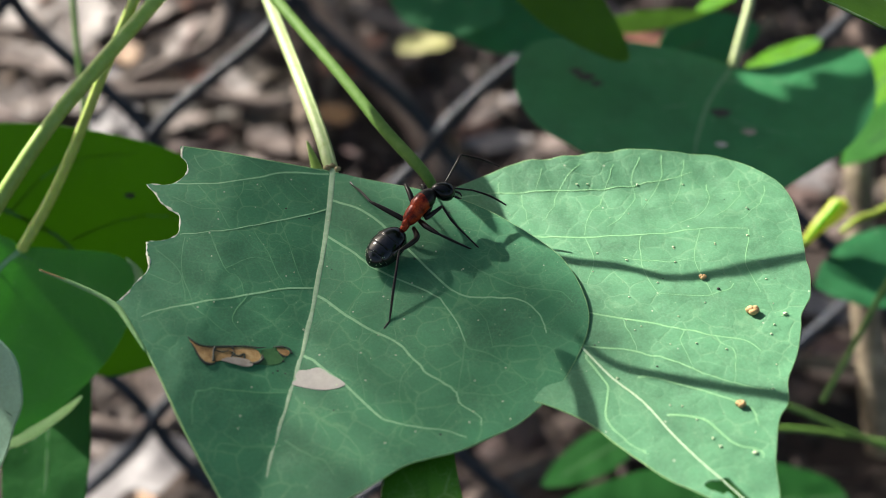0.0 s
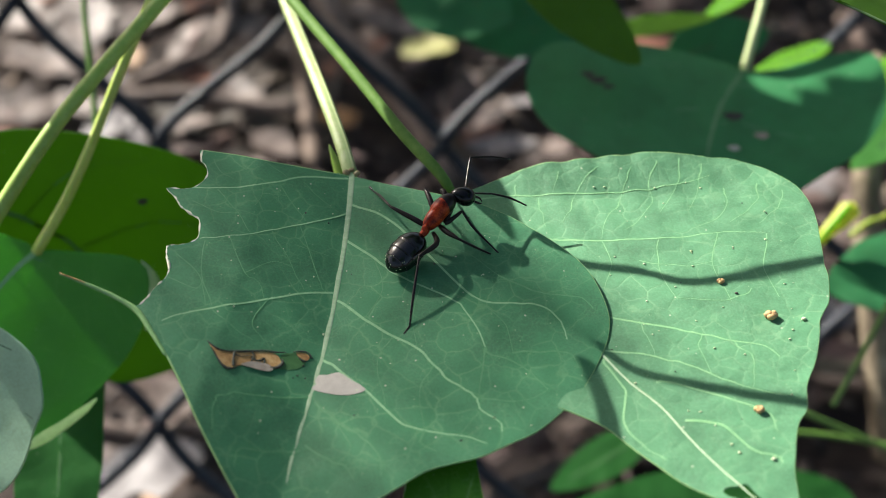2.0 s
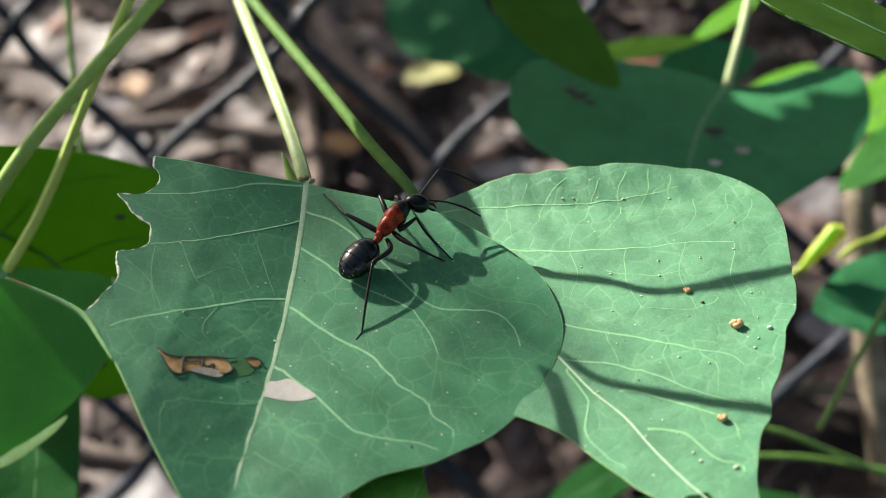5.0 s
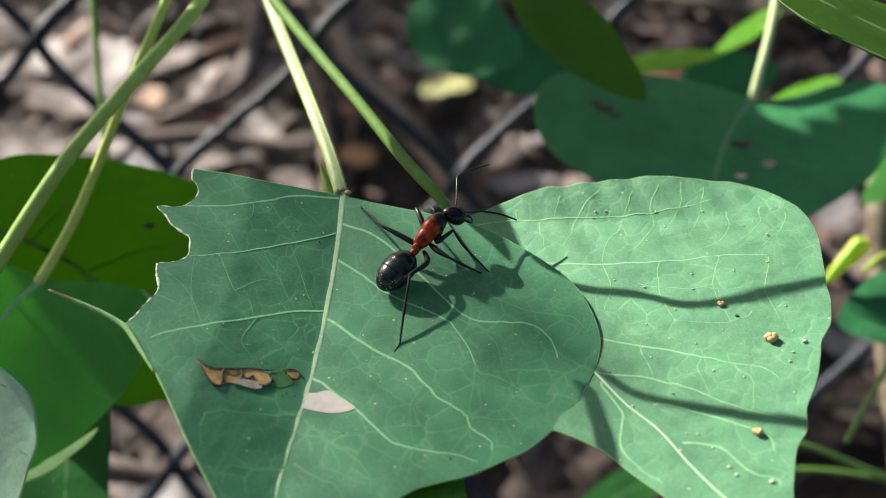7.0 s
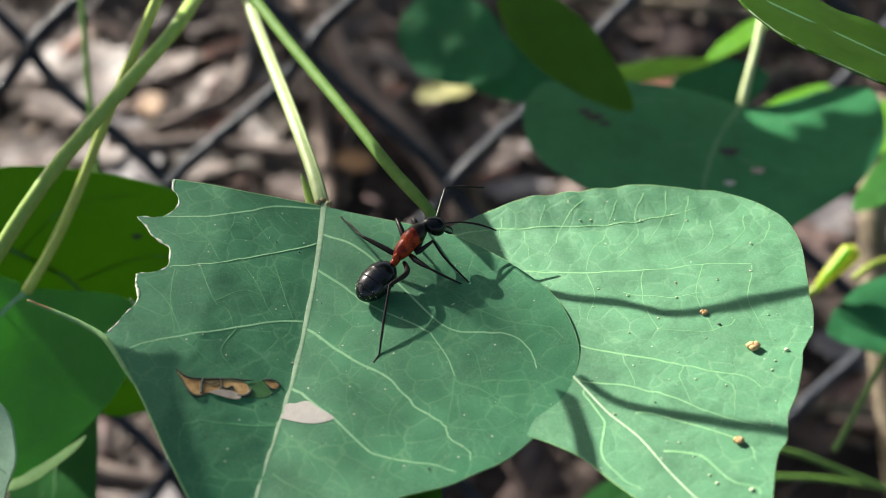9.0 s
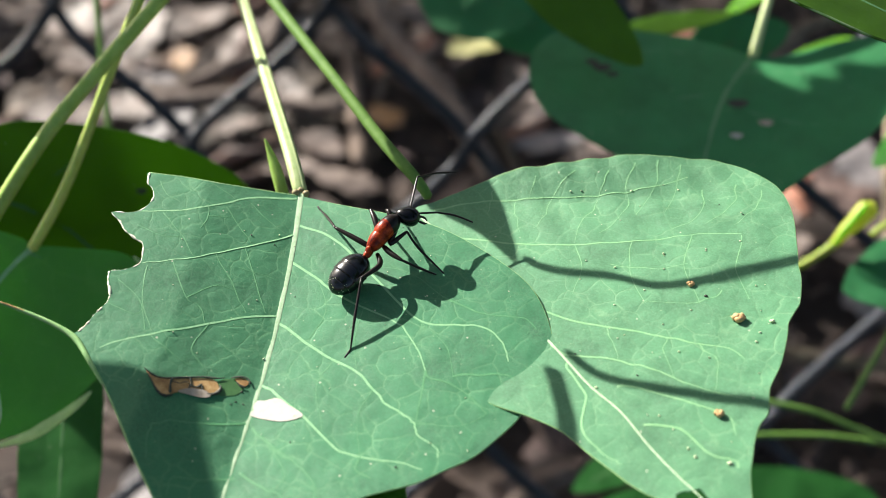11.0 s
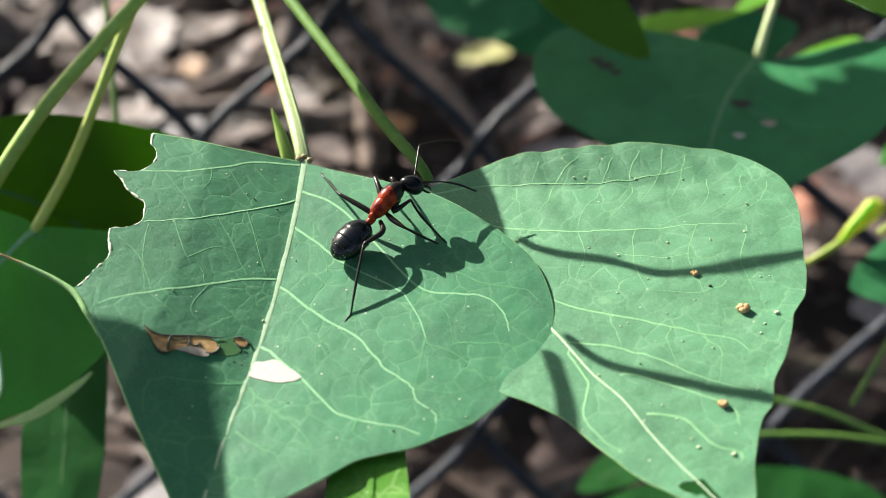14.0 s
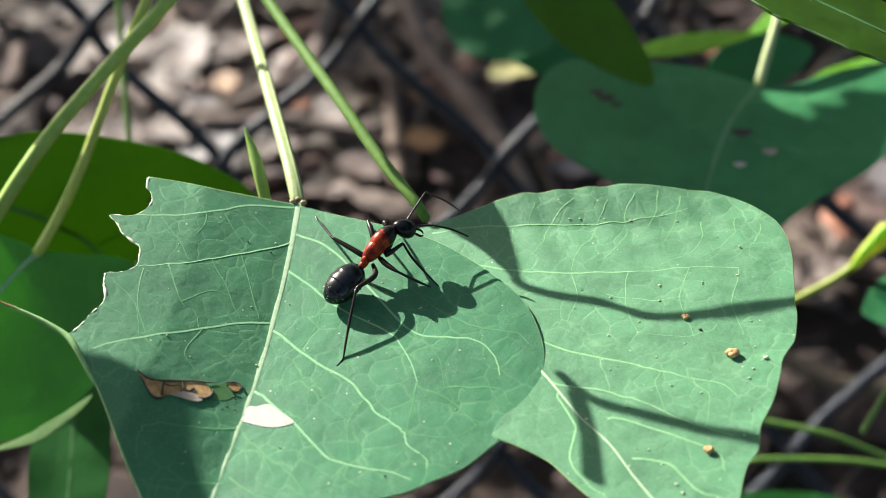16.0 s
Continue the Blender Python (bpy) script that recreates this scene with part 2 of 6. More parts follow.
# on curled edges this pale colour stands in for sunlight
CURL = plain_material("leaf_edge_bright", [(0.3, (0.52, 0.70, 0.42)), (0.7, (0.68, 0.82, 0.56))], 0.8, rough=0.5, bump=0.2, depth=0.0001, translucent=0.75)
BUD = plain_material("young_leaf_yellow", [(0.3, (0.50, 0.58, 0.05)), (0.7, (0.72, 0.74, 0.12))], 0.8, rough=0.45, bump=0.2, sss=0.15, translucent=0.4)
BLACK = plain_material("ant_black_cuticle", [(0.3, (0.001, 0.001, 0.0015)), (0.7, (0.004, 0.004, 0.005))], 6.0, rough=0.2, shine=0.3, bump=0.05, depth=0.00001)
GASTER = plain_material("ant_rear_cuticle", [(0.3, (0.001, 0.001, 0.0015)), (0.7, (0.004, 0.004, 0.005))], 9.0, rough=0.20, shine=0.6, bump=0.08, depth=0.00001)
RED = plain_material("ant_red_cuticle", [(0.36, (0.05, 0.004, 0.003)), (0.5, (0.26, 0.024, 0.006)), (0.64, (0.48, 0.065, 0.013))], 1.1, rough=0.34, shine=0.2, bump=0.12, depth=0.00002)
LEG = plain_material("ant_leg_cuticle", [(0.3, (0.005, 0.004, 0.004)), (0.7, (0.018, 0.010, 0.008))], 5.0, rough=0.28, shine=0.3, bump=0.1, depth=0.00002)
GRIT = plain_material("grit_tan", [(0.3, (0.40, 0.22, 0.08)), (0.7, (0.72, 0.48, 0.24))], 2.0, rough=0.8, bump=0.5)
GRIT_PALE = plain_material("grit_pale", [(0.3, (0.42, 0.52, 0.28)), (0.7, (0.70, 0.75, 0.50))], 2.0, rough=0.8, bump=0.5)
GRIT_DARK = plain_material("grit_dark", [(0.3, (0.02, 0.03, 0.02)), (0.7, (0.07, 0.07, 0.05))], 2.0, rough=0.7)
BROWN = plain_material("dead_tissue_brown", [(0.3, (0.20, 0.09, 0.025)), (0.5, (0.46, 0.26, 0.09)), (0.7, (0.62, 0.42, 0.19))], 1.0, rough=0.6, bump=0.4)
FLAKE = plain_material("torn_tissue_grey", [(0.3, (0.26, 0.21, 0.16)), (0.7, (0.46, 0.39, 0.32))], 1.2, rough=0.7, bump=0.3)
WHITE = plain_material("scraped_tissue_pale", [(0.3, (0.43, 0.39, 0.34)), (0.7, (0.54, 0.50, 0.44))], 1.2, rough=0.6, bump=0.3)
MIDRIB = plain_material("midrib_pale", [(0.3, (0.24, 0.39, 0.21)), (0.5, (0.32, 0.46, 0.28)), (0.7, (0.42, 0.54, 0.36))], 1.3, rough=0.6, shine=0.35, bump=0.3, depth=0.00005)
WIRE = plain_material("wire_coated_grey", [(0.3, (0.012, 0.016, 0.023)), (0.7, (0.032, 0.040, 0.056))], 0.30, rough=0.30, shine=0.3, bump=1.0, depth=0.0014)
SOIL = plain_material("soil", [(0.3, (0.0116, 0.0078, 0.0065)), (0.5, (0.0399, 0.0273, 0.0225)), (0.7, (0.106, 0.0748, 0.0592))], 0.06, 6.0, rough=0.95, bump=0.8, depth=0.003)
LITTER = plain_material("dead_leaf_brown", [(0.38, (0.0198, 0.013, 0.0109)), (0.52, (0.104, 0.072, 0.0601)), (0.66, (0.277, 0.212, 0.18))], 0.06, 8.0, rough=0.7, bump=0.8, depth=0.0015, random_tint=0.7, translucent=0.1)
BARK = plain_material("twig_bark", [(0.3, (0.05, 0.035, 0.026)), (0.5, (0.15, 0.105, 0.078)), (0.7, (0.32, 0.245, 0.19))], 0.15, 5.0, rough=0.85, bump=0.7, depth=0.0008, random_tint=0.4)


PINK = plain_material("dead_leaf_pinkish", [(0.38, (0.0356, 0.024, 0.02)), (0.5, (0.117, 0.083, 0.0701)), (0.62, (0.223, 0.17, 0.146))], 0.07, 8.0, rough=0.6, bump=0.9, depth=0.002)
ASH = plain_material("wood_chip_grey", [(0.3, (0.11, 0.095, 0.095)), (0.7, (0.26, 0.235, 0.235))], 0.15, 5.0, rough=0.6, bump=0.5, depth=0.0005)
TAN = plain_material("dry_wood_pinkish", [(0.34, (0.0594, 0.04, 0.0328)), (0.5, (0.134, 0.096, 0.0792)), (0.66, (0.218, 0.17, 0.142))], 0.10, 7.0, rough=0.8, bump=0.7, depth=0.001, stretch=(1, 1, 1))
YELLOW = plain_material("dead_leaf_yellow", [(0.3, (0.24, 0.23, 0.07)), (0.7, (0.42, 0.40, 0.16))], 0.15, 4.0, rough=0.55, bump=0.4)
ORANGE = plain_material("dead_leaf_orange", [(0.3, (0.17, 0.07, 0.015)), (0.7, (0.30, 0.145, 0.035))], 0.15, 4.0, rough=0.6, bump=0.4)
RUST = plain_material("dead_leaf_rust", [(0.3, (0.20, 0.07, 0.04)), (0.7, (0.42, 0.20, 0.13))], 0.15, 4.0, rough=0.6, bump=0.4)


# ---- mesh helpers ----
def smooth_path(pts, n=6, closed=False):
    """Catmull-Rom curve through the points."""
    p = [Vector(q) for q in pts]
    m, out = len(p), []
    for i in range(m if closed else m - 1):
        a, b = (p[(i - 1) % m], p[(i + 2) % m]) if closed else (p[max(i - 1, 0)], p[min(i + 2, m - 1)])
        c, d = p[i], p[(i + 1) % m]
        for k in range(n):
            t = k / n
            out.append(0.5 * ((2 * c) + (d - a) * t + (2 * a - 5 * c + 4 * d - b) * t * t + (3 * c - a - 3 * d + b) * t ** 3))
    if not closed:
        out.append(p[-1])
    return out


def part(name, data, material, parent=None, label=""):
    """Links a bmesh or mesh as one object, under a thing or a part."""
    if isinstance(data, bmesh.types.BMesh):
        me = bpy.data.meshes.new(name)
        data.to_mesh(me)
        data.free()
    else:
        me = data
    if not me.materials:
        me.materials.append(material)
    me.polygons.foreach_set("use_smooth", [True] * len(me.polygons))
    ob = new(name, me)
    ob.parent = parent
    if label:
        ob["label"] = label
    return ob


def tube(points, radii, seg=8, flat=1.0, bm=None, steps=5):
    """A round or flattened tapering tube along a smooth path, with rounded ends; metres."""
    path = smooth_path(points, steps)
    rs = np.interp(np.linspace(0, 1, len(path)), np.linspace(0, 1, len(radii)), radii)
    bm = bm or bmesh.new()
    up = Vector((0, 0, 1))
    rings = []
    side = None
    for i, p in enumerate(path):
        d = (path[min(i + 1, len(path) - 1)] - path[max(i - 1, 0)]).normalized()
        s = d.cross(up) if side is None else side - d * side.dot(d)
        if s.length < 1e-6:
            s = d.cross(Vector((1, 0, 0)))
        side = s.normalized()
        nrm = side.cross(d)
        rings.append([bm.verts.new(p + side * (math.cos(a) * rs[i]) + nrm * (math.sin(a) * rs[i] * flat)) for a in (2 * math.pi * k / seg for k in range(seg))])
    for a, b in zip(rings, rings[1:]):
        for k in range(seg):
            bm.faces.new((a[k], b[k], b[(k + 1) % seg], a[(k + 1) % seg]))
    for ring, p, r in ((rings[0], path[0], rs[0]), (rings[-1], path[-1], rs[-1])):
        e = path[1] - path[0] if ring is rings[0] else path[-2] - path[-1]
        tip = bm.verts.new(p - e.normalized() * r * 0.6)
        for k in range(seg):
            q = (ring[k], ring[(k + 1) % seg], tip)
            bm.faces.new(q if ring is rings[0] else q[::-1])
    return bm


def mm(*pts):
    return [Vector((p[0], p[1], p[2] if len(p) > 2 else 0)) / 1000 for p in pts]


def blade(outline, height, holes=(), step=0.8, thick=0.22, n=4):
    """A leaf blade: the smooth outline (millimetres) filled with fine triangles, lifted by height(x, y), with thickness and a rim."""
    loops = [[Vector((p.x, p.y)) for p in smooth_path([(x, y, 0) for x, y in lp], n, True)] for lp in (outline, *holes)]
    verts, edges = [], []
    for lp in loops:
        k = len(verts)
        verts += lp
        edges += [(k + i, k + (i + 1) % len(lp)) for i in range(len(lp))]
    edge_pts = np.array([tuple(v) for v in verts])
    lo, hi = edge_pts.min(0), edge_pts.max(0)
    for i, x in enumerate(np.arange(lo[0], hi[0], step)):
        for y in np.arange(lo[1], hi[1], step):
            q = np.array((x, y + (step / 2 if i % 2 else 0)))
            if ((edge_pts - q) ** 2).sum(1).min() > (0.55 * step) ** 2:
                verts.append(Vector(q))
    v2, _, f2, *_ = geometry.delaunay_2d_cdt(verts, edges, [], 4, 1e-6)
    m = len(v2)
    top = [(v.x / 1000, v.y / 1000, height(v.x, v.y) / 1000) for v in v2]
    low = [(x, y, z - thick / 1000) for x, y, z in top]
    count = {}
    faces = []
    for f in f2:
        a, b, c = (v2[i] for i in f[:3])
        f = list(f) if (b - a).cross(c - a) > 0 else list(f)[::-1]
        faces += [f, [i + m for i in f[::-1]]]
        for i, j in zip(f, f[1:] + f[:1]):
            count[(i, j)] = 1
    verts3 = top + low
    rims = {}
    for i, j in count:
        if (j, i) not in count:
            q = []
            for k in (j, i, i + m, j + m):
                if k not in rims:
                    rims[k] = len(verts3)
                    verts3.append(verts3[k])
                q.append(rims[k])
            faces.append(q)
    me = bpy.data.meshes.new("blade")
    me.from_pydata(verts3, [], faces)
    me.update()
    return me


def vein(path, r0, r1, height, lift=0.0, waver=0.0, flat=0.06, root=0.0):
    """A raised vein, low and flat, half sunk into the blade."""
    path = [Vector((x, y, 0)) for x, y in path]
    if waver:
        rng = random.Random(int(path[0].x * 977 + path[-1].y * 613))
        path = [p if i % 3 == 0 else p + Vector((rng.gauss(0, waver), rng.gauss(0, waver), 0)) for i, p in enumerate(smooth_path(path, 3))]
    pts = [Vector((p.x, p.y, height(p.x, p.y) + lift + root * max(0, 1 - i / 8))) / 1000 for i, p in enumerate(smooth_path(path, 3))]
    return tube(pts, [r0 / 1000, r0 * 0.7 / 1000, r1 / 1000], 16, flat, steps=1)


def rim(path, r, height, uneven=0.0):
    pts = [Vector((p.x, p.y, height(p.x, p.y) - 0.08)) / 1000 for p in path]
    rng = random.Random(len(pts))
    return tube(pts, [max(0.02, r + rng.gauss(0, uneven)) / 1000 for _ in pts], 6, 1.0, steps=1)


def lump(bm, centre, size, seed, detail=2):
    """An uneven grain, appended to bm; metres."""
    g = bmesh.ops.create_icosphere(bm, subdivisions=detail, radius=1)
    for v in g["verts"]:
        k = 1 + 0.35 * noise.noise(v.co * 1.7 + Vector((seed * 3.1, seed * 1.7, 0)))
        v.co = Vector((v.co.x * size[0], v.co.y * size[1], v.co.z * size[2])) * k + Vector(centre)


# ---- the two leaves in the middle ----
A_MID = [(5.4, 15.4), (5.4, 8.9), (5.1, 2.4), (4.7, -3.6), (4.1, -9.3), (3.4, -13.8), (2.6, -18.7), (2.0, -23.9), (1.4, -28.7)]


def a_height(x, y):
    """The left half of the blade rises from the midrib, the right half lies flat and droops at the edge."""
    d = x - np.interp(-y, [-q[1] for q in A_MID], [q[0] for q in A_MID])
    fold = 0.3 * min(-d, 9) + 0.16 * max(-d - 9, 0) if d < 0 else 0.03 * d - 0.0020 * max(d - 8, 0) ** 2
    return fold + 0.16 * noise.noise(Vector((x * 0.13, y * 0.12, 0.3)))


def b_height(x, y):
    """Nearly flat, with a shallow keel; the upper edge rises and is puckered between the side veins."""
    keel = abs((x + 13.2) * 0.72 + (y + 2.5) * 0.69)
    touch = 0.15 * math.exp(-((x + 13.5) / 4.5) ** 2 - ((y - 0.5) / 12) ** 2)
    win = 1 / (1 + math.exp(-(x + 21) / 1.5)) / (1 + math.exp((x - 2) / 2.5))
    edge = max(0, y - 17.4) * 0.30 * win * (1 + 0.06 * math.sin(1.9 * x + 0.7 * y))
    pucker = 0.06 * math.sin(1.55 * x + 0.55 * y) * min(1, max(0, (y - 8) / 6)) * min(1, max(0, (x + 18) / 5))
    return touch + 0.02 * min(keel, 5) + edge + pucker + 0.16 * noise.noise(Vector((x * 0.11, y * 0.11, 4.3))) + 0.05 * math.sin(0.8 * y + 0.3 * x) * min(1, keel / 8) + 0.10 * noise.noise(Vector((x * 0.3, y * 0.62, 1.7))) * min(1, max(0, (x + 9) / 5))


def ragged(path, seed):
    """Small bites and teeth between the points of a chewed edge."""
    rng = random.Random(seed)
    out = []
    for (ax, ay), (bx, by) in zip(path, path[1:]):
        out.append((ax, ay))
        n = max(1, int(math.hypot(bx - ax, by - ay) / 0.75))
        for k in range(1, n):
            f = k / n
            out.append((ax + (bx - ax) * f + rng.gauss(0, 0.14), ay + (by - ay) * f + rng.gauss(0, 0.14)))
    return out + [path[-1]]


def build_leaf_a():
    leaf = new("tallow_leaf")
    tagged(leaf, "broad waxy green leaf with chewed ragged edge and brown damage", "leaf")
    upper = [(5.3, 15.0), (2.9, 14.8), (-0.5, 14.6), (-3.3, 14.5), (-6.2, 14.8), (-9.6, 14.9)]
    chewed = [(-9.6, 14.2), (-9.0, 12.8), (-8.6, 11.5), (-9.0, 10.2), (-9.8, 9.3), (-10.9, 9.0), (-12.2, 8.9), (-11.2, 7.8), (-10.2, 6.4), (-9.2, 5.6), (-8.5, 5.1), (-8.3, 3.8), (-8.3, 2.7),
              (-8.9, 2.0), (-9.8, 1.5), (-10.7, 1.3), (-10.9, 0.9), (-10.5, -0.8), (-10.4, -2.5), (-10.8, -3.3), (-11.3, -4.2), (-11.6, -5.1), (-12.1, -6.0)]
    low_left = [(-12.6, -6.9), (-10.8, -8.9), (-9.1, -11.3), (-7.2, -14.6), (-5.2, -18.3), (-3.1, -21.8), (-0.6, -25.8), (1.3, -29.4)]
    low_right = [(2.4, -28.1), (4.5, -26.9), (6.6, -25.9), (9.2, -24.5), (11.6, -22.9), (13.9, -21.3), (16.3, -20.5), (18.6, -19.8), (21.0, -18.5), (23.5, -17.1), (26.0, -14.7), (27.3, -13.2), (28.6, -10.9), (29.5, -9.0),
                 (30.3, -7.0), (30.7, -4.7), (30.5, -2.5), (29.7, 0.4), (28.5, 2.7), (26.6, 4.8), (23.9, 7.2), (21.1, 9.2), (18.2, 10.7), (13.6, 12.3), (9.4, 13.6)]
    chewed = ragged(upper[-1:] + chewed + low_left[:1], 5)[1:-1]
    outline = upper + chewed + low_left + low_right
    part("blade", blade(outline, a_height, [[(-1.1, -10.7), (0.3, -9.8), (1.9, -9.3), (2.5, -9.7), (0.9, -10.6), (-0.6, -11.0)]], 0.5), LEAF_A, leaf)
    part("midrib", vein(A_MID, 0.41, 0.13, a_height, 0.0, 0.0, 0.16), MIDRIB, leaf, "pale raised midrib")
    for path in (
        [(5.1, 14.5), (0.8, 13.3), (-1.3, 12.0), (-4.5, 10.4), (-7.7, 9.6), (-9.8, 9.3)], [(5.2, 9.3), (2.5, 7.5), (-1.1, 5.4), (-3.6, 4.0), (-6.1, 3.2), (-8.1, 2.6)],
        [(4.7, -1.3), (1.3, -2.3), (-2.5, -4.2), (-5.8, -5.7), (-8.2, -6.7), (-10.0, -7.8)],
        [(5.3, 5.8), (8.3, 3.4), (10.1, 1.5), (13.0, -0.4), (16.3, -2.5), (17.1, -3.4), (18.5, -6.1), (19.1, -8.1)], [(5.1, -2.2), (7.8, -4.5), (10.6, -6.6), (12.8, -8.0), (14.4, -10.0), (16.0, -11.9), (17.8, -13.2), (18.3, -14.1), (18.6, -15.0), (20.1, -16.2), (20.4, -17.3)],
        [(4.4, -9.4), (5.7, -10.4), (8.5, -13.0), (11.2, -16.0), (13.7, -17.2), (16.7, -17.7), (19.1, -18.5)],
        [(5.3, 10.9), (9.7, 8.4), (12.7, 4.8), (17.9, -1.8), (21.6, -2.7), (24.2, -3.0), (25.8, -4.4), (26.5, -6.1), (26.6, -7.0)],
    ):
        part("vein", vein(path, 0.145, 0.055, a_height, 0.007, 0.05, flat=0.03, root=0.003), VEIN, leaf)
    for path in (
        [(3.7, -13.5), (0.7, -14.1), (-2.2, -14.4), (-4.0, -15.0), (-4.4, -16.0), (-4.2, -18.5)], [(3.1, -19.1), (0.4, -19.7), (-1.7, -19.8), (-2.0, -20.8), (-2.0, -21.7)], [(4.0, -14.0), (6.0, -16.0), (7.3, -17.1), (8.9, -18.4), (10.0, -20.1), (10.2, -21.8)],
        [(3.5, -18.6), (5.7, -20.1), (7.2, -20.9), (7.9, -22.2)], [(19.1, -8.1), (19.5, -8.9), (21.6, -9.7), (23.6, -11.5), (24.6, -12.7)], [(20.5, 0.8), (23.8, -1.2), (25.6, -1.6), (28.3, -1.9), (29.3, -3.2)],
        [(13.7, -17.2), (13.4, -18.5), (14.8, -19.4)], [(19.1, -8.1), (18.8, -10.7), (18.4, -13.8)], [(21.6, -8.7), (25.2, -8.4), (27.0, -8.8), (27.6, -10.3)], [(2.4, -24.6), (5.0, -25.2), (6.6, -25.2)],
    ):
        part("vein", vein(path, 0.10, 0.045, a_height, 0.009, 0.06, flat=0.04), VEIN_FINE, leaf)
    # thin cross veins of the net
    for path in (
        [(-3.3, 14.3), (-1.8, 13.4), (-0.6, 12.5)], [(-3.2, 11.2), (-3.0, 9.7), (-3.5, 7.9)], [(-8.3, 13.8), (-7.5, 12.2), (-6.0, 11.2)], [(-5.3, 3.1), (-3.5, -0.9), (-2.3, -1.6), (-1.5, -3.5)], [(-1.6, 5.0), (0.7, 0.9), (2.0, -1.6)], [(0.9, 6.5), (3.1, 0.4), (3.8, -1.2)],
        [(-7.6, 2.4), (-7.4, -1.5), (-5.9, -5.4)], [(-1.5, 11.4), (0.1, 9.0), (1.4, 7.2)], [(-7.3, 9.4), (-5.0, 6.6), (-3.6, 4.2)], [(-9.9, 0.3), (-7.4, -2.2), (-6.5, -5.5)], [(-1.1, -3.4), (-2.2, -6.7), (-1.0, -8.3)], [(-5.8, -5.9), (-3.6, -7.6), (-2.0, -8.5)],
        [(0.8, 12.5), (2.7, 10.6), (4.5, 9.3)], [(-3.5, -0.9), (-1.1, 1.1), (0.7, 0.9)], [(-9.5, 7.5), (-6.6, 6.3), (-5.0, 6.6)], [(-10.4, -2.6), (-7.7, -3.6), (-7.2, -2.5)], [(0.7, 3.8), (4.0, 3.2)], [(-3.0, 9.7), (-0.6, 10.1)],
        [(8.3, 3.4), (9.4, -0.6), (7.8, -4.5)], [(13.0, -0.4), (12.4, -4.2), (12.8, -8.0)], [(10.6, -6.6), (9.3, -9.6), (10.2, -14.6)], [(14.4, -10.0), (13.2, -13.2), (13.7, -17.2)], [(17.9, -1.8), (21.0, -5.4), (21.6, -8.7)], [(12.7, 4.8), (16.8, 4.0), (20.5, 0.8)],
        [(5.7, -16.0), (7.4, -18.8), (6.4, -20.4)], [(18.4, -13.8), (22.2, -14.0), (24.6, -12.7)], [(16.7, -17.7), (18.2, -15.6), (18.6, -15.0)],
    ):
        part("vein", vein(path, 0.055, 0.035, a_height, 0.008, 0.05, flat=0.04), VEIN_FINE, leaf)
    part("margin", rim(smooth_path([(x, y, 0) for x, y in low_right + upper[:1]], 4), 0.085, a_height), MARGIN, leaf, "thin yellow-green leaf edge")
    part("left_margin", rim(smooth_path([(x, y, 0) for x, y in low_left], 4), 0.1, a_height), MARGIN, leaf, "yellow-green leaf edge")
    part("upper_margin", rim(smooth_path([(x, y, 0) for x, y in upper], 4), 0.1, a_height), MARGIN, leaf)
    part("chewed_edge", rim(smooth_path([(x, y, 0) for x, y in upper[-1:] + chewed + low_left[:1]], 3), 0.09, a_height, 0.04), DRY_EDGE, leaf, "dry pale chewed edge")
    strip = [Vector((x, y, a_height(x, y) + h)) / 1000 for x, y, h in ((-9.1, -11.5, 0), (-10.6, -9.3, 0.02), (-12.2, -7.1, 0.05), (-14.1, -5.9, 0.2), (-16.6, -5.0, 0.5), (-19.4, -4.3, 0.9))]
    part("tendril", tube(strip, [0.00013, 0.00022, 0.0003, 0.00024, 0.0002, 0.0001], 8, 0.7), MARGIN, leaf, "leftover green strip of leaf edge")
    part("tendril_tip", tube([p + Vector((0, 0.00003, 0.00008)) for p in strip[4:]], [0.00004, 0.0001, 0.00006], 8, 0.7), BROWN, leaf, "dry brown tip")
    stalk = mm((5.2, 16.8, -1.7), (5.1, 16.9, -1.1), (3.7, 21.7, -0.5), (0.6, 31.9, -1.3), (-5.5, 52.7, -5.2), (-10.4, 68.1, -5.8), (-16.7, 86.5, -5.1))
    petiole = part("petiole", tube(stalk, [0.0007, 0.00078, 0.00075, 0.00075, 0.0008], 12), STEM_MID, leaf, "pale yellow-green leaf stalk")
    part("ridge", tube([p + Vector((-0.00022, 0.0001, 0.00028)) for p in stalk], [0.00045, 0.00054, 0.0005, 0.0005, 0.0005], 10), STEM, petiole, "cream raised side of the stalk")
    part("groove", tube([p + Vector((0.00033, 0.0001, 0.00042)) for p in stalk], [0.00028, 0.0003, 0.0003, 0.0003], 8), STEM, petiole)
    bm = bmesh.new()
    for x, y, s in ((4.9, 15.4, 0.42), (6.0, 15.3, 0.38), (5.4, 15.8, 0.35)):
        lump(bm, (x / 1000, y / 1000, 0.0001), (s / 1000, s / 1300, s / 1400), x)
    part("gland", bm, KNOB, leaf, "small brown knobs where blade meets stalk")
    # damage: dried brown strip and a scraped pale patch
    def on_a(lift):
        return lambda x, y: a_height(x, y) + lift

    part("dead_patch", blade([(-5.53, -9.87), (-4.94, -10.63), (-4.36, -11.59), (-3.78, -12.00), (-3.20, -11.81), (-2.42, -11.36), (-1.26, -11.13), (0.29, -11.07), (0.68, -10.44), (0.49, -9.85), (0.00, -9.54), (-0.87, -9.60), (-2.23, -9.94), (-3.39, -10.22), (-4.46, -10.30)], on_a(0.07), (), 0.35, 0.05), BROWN, leaf, "dried tan patch with dark cracks")
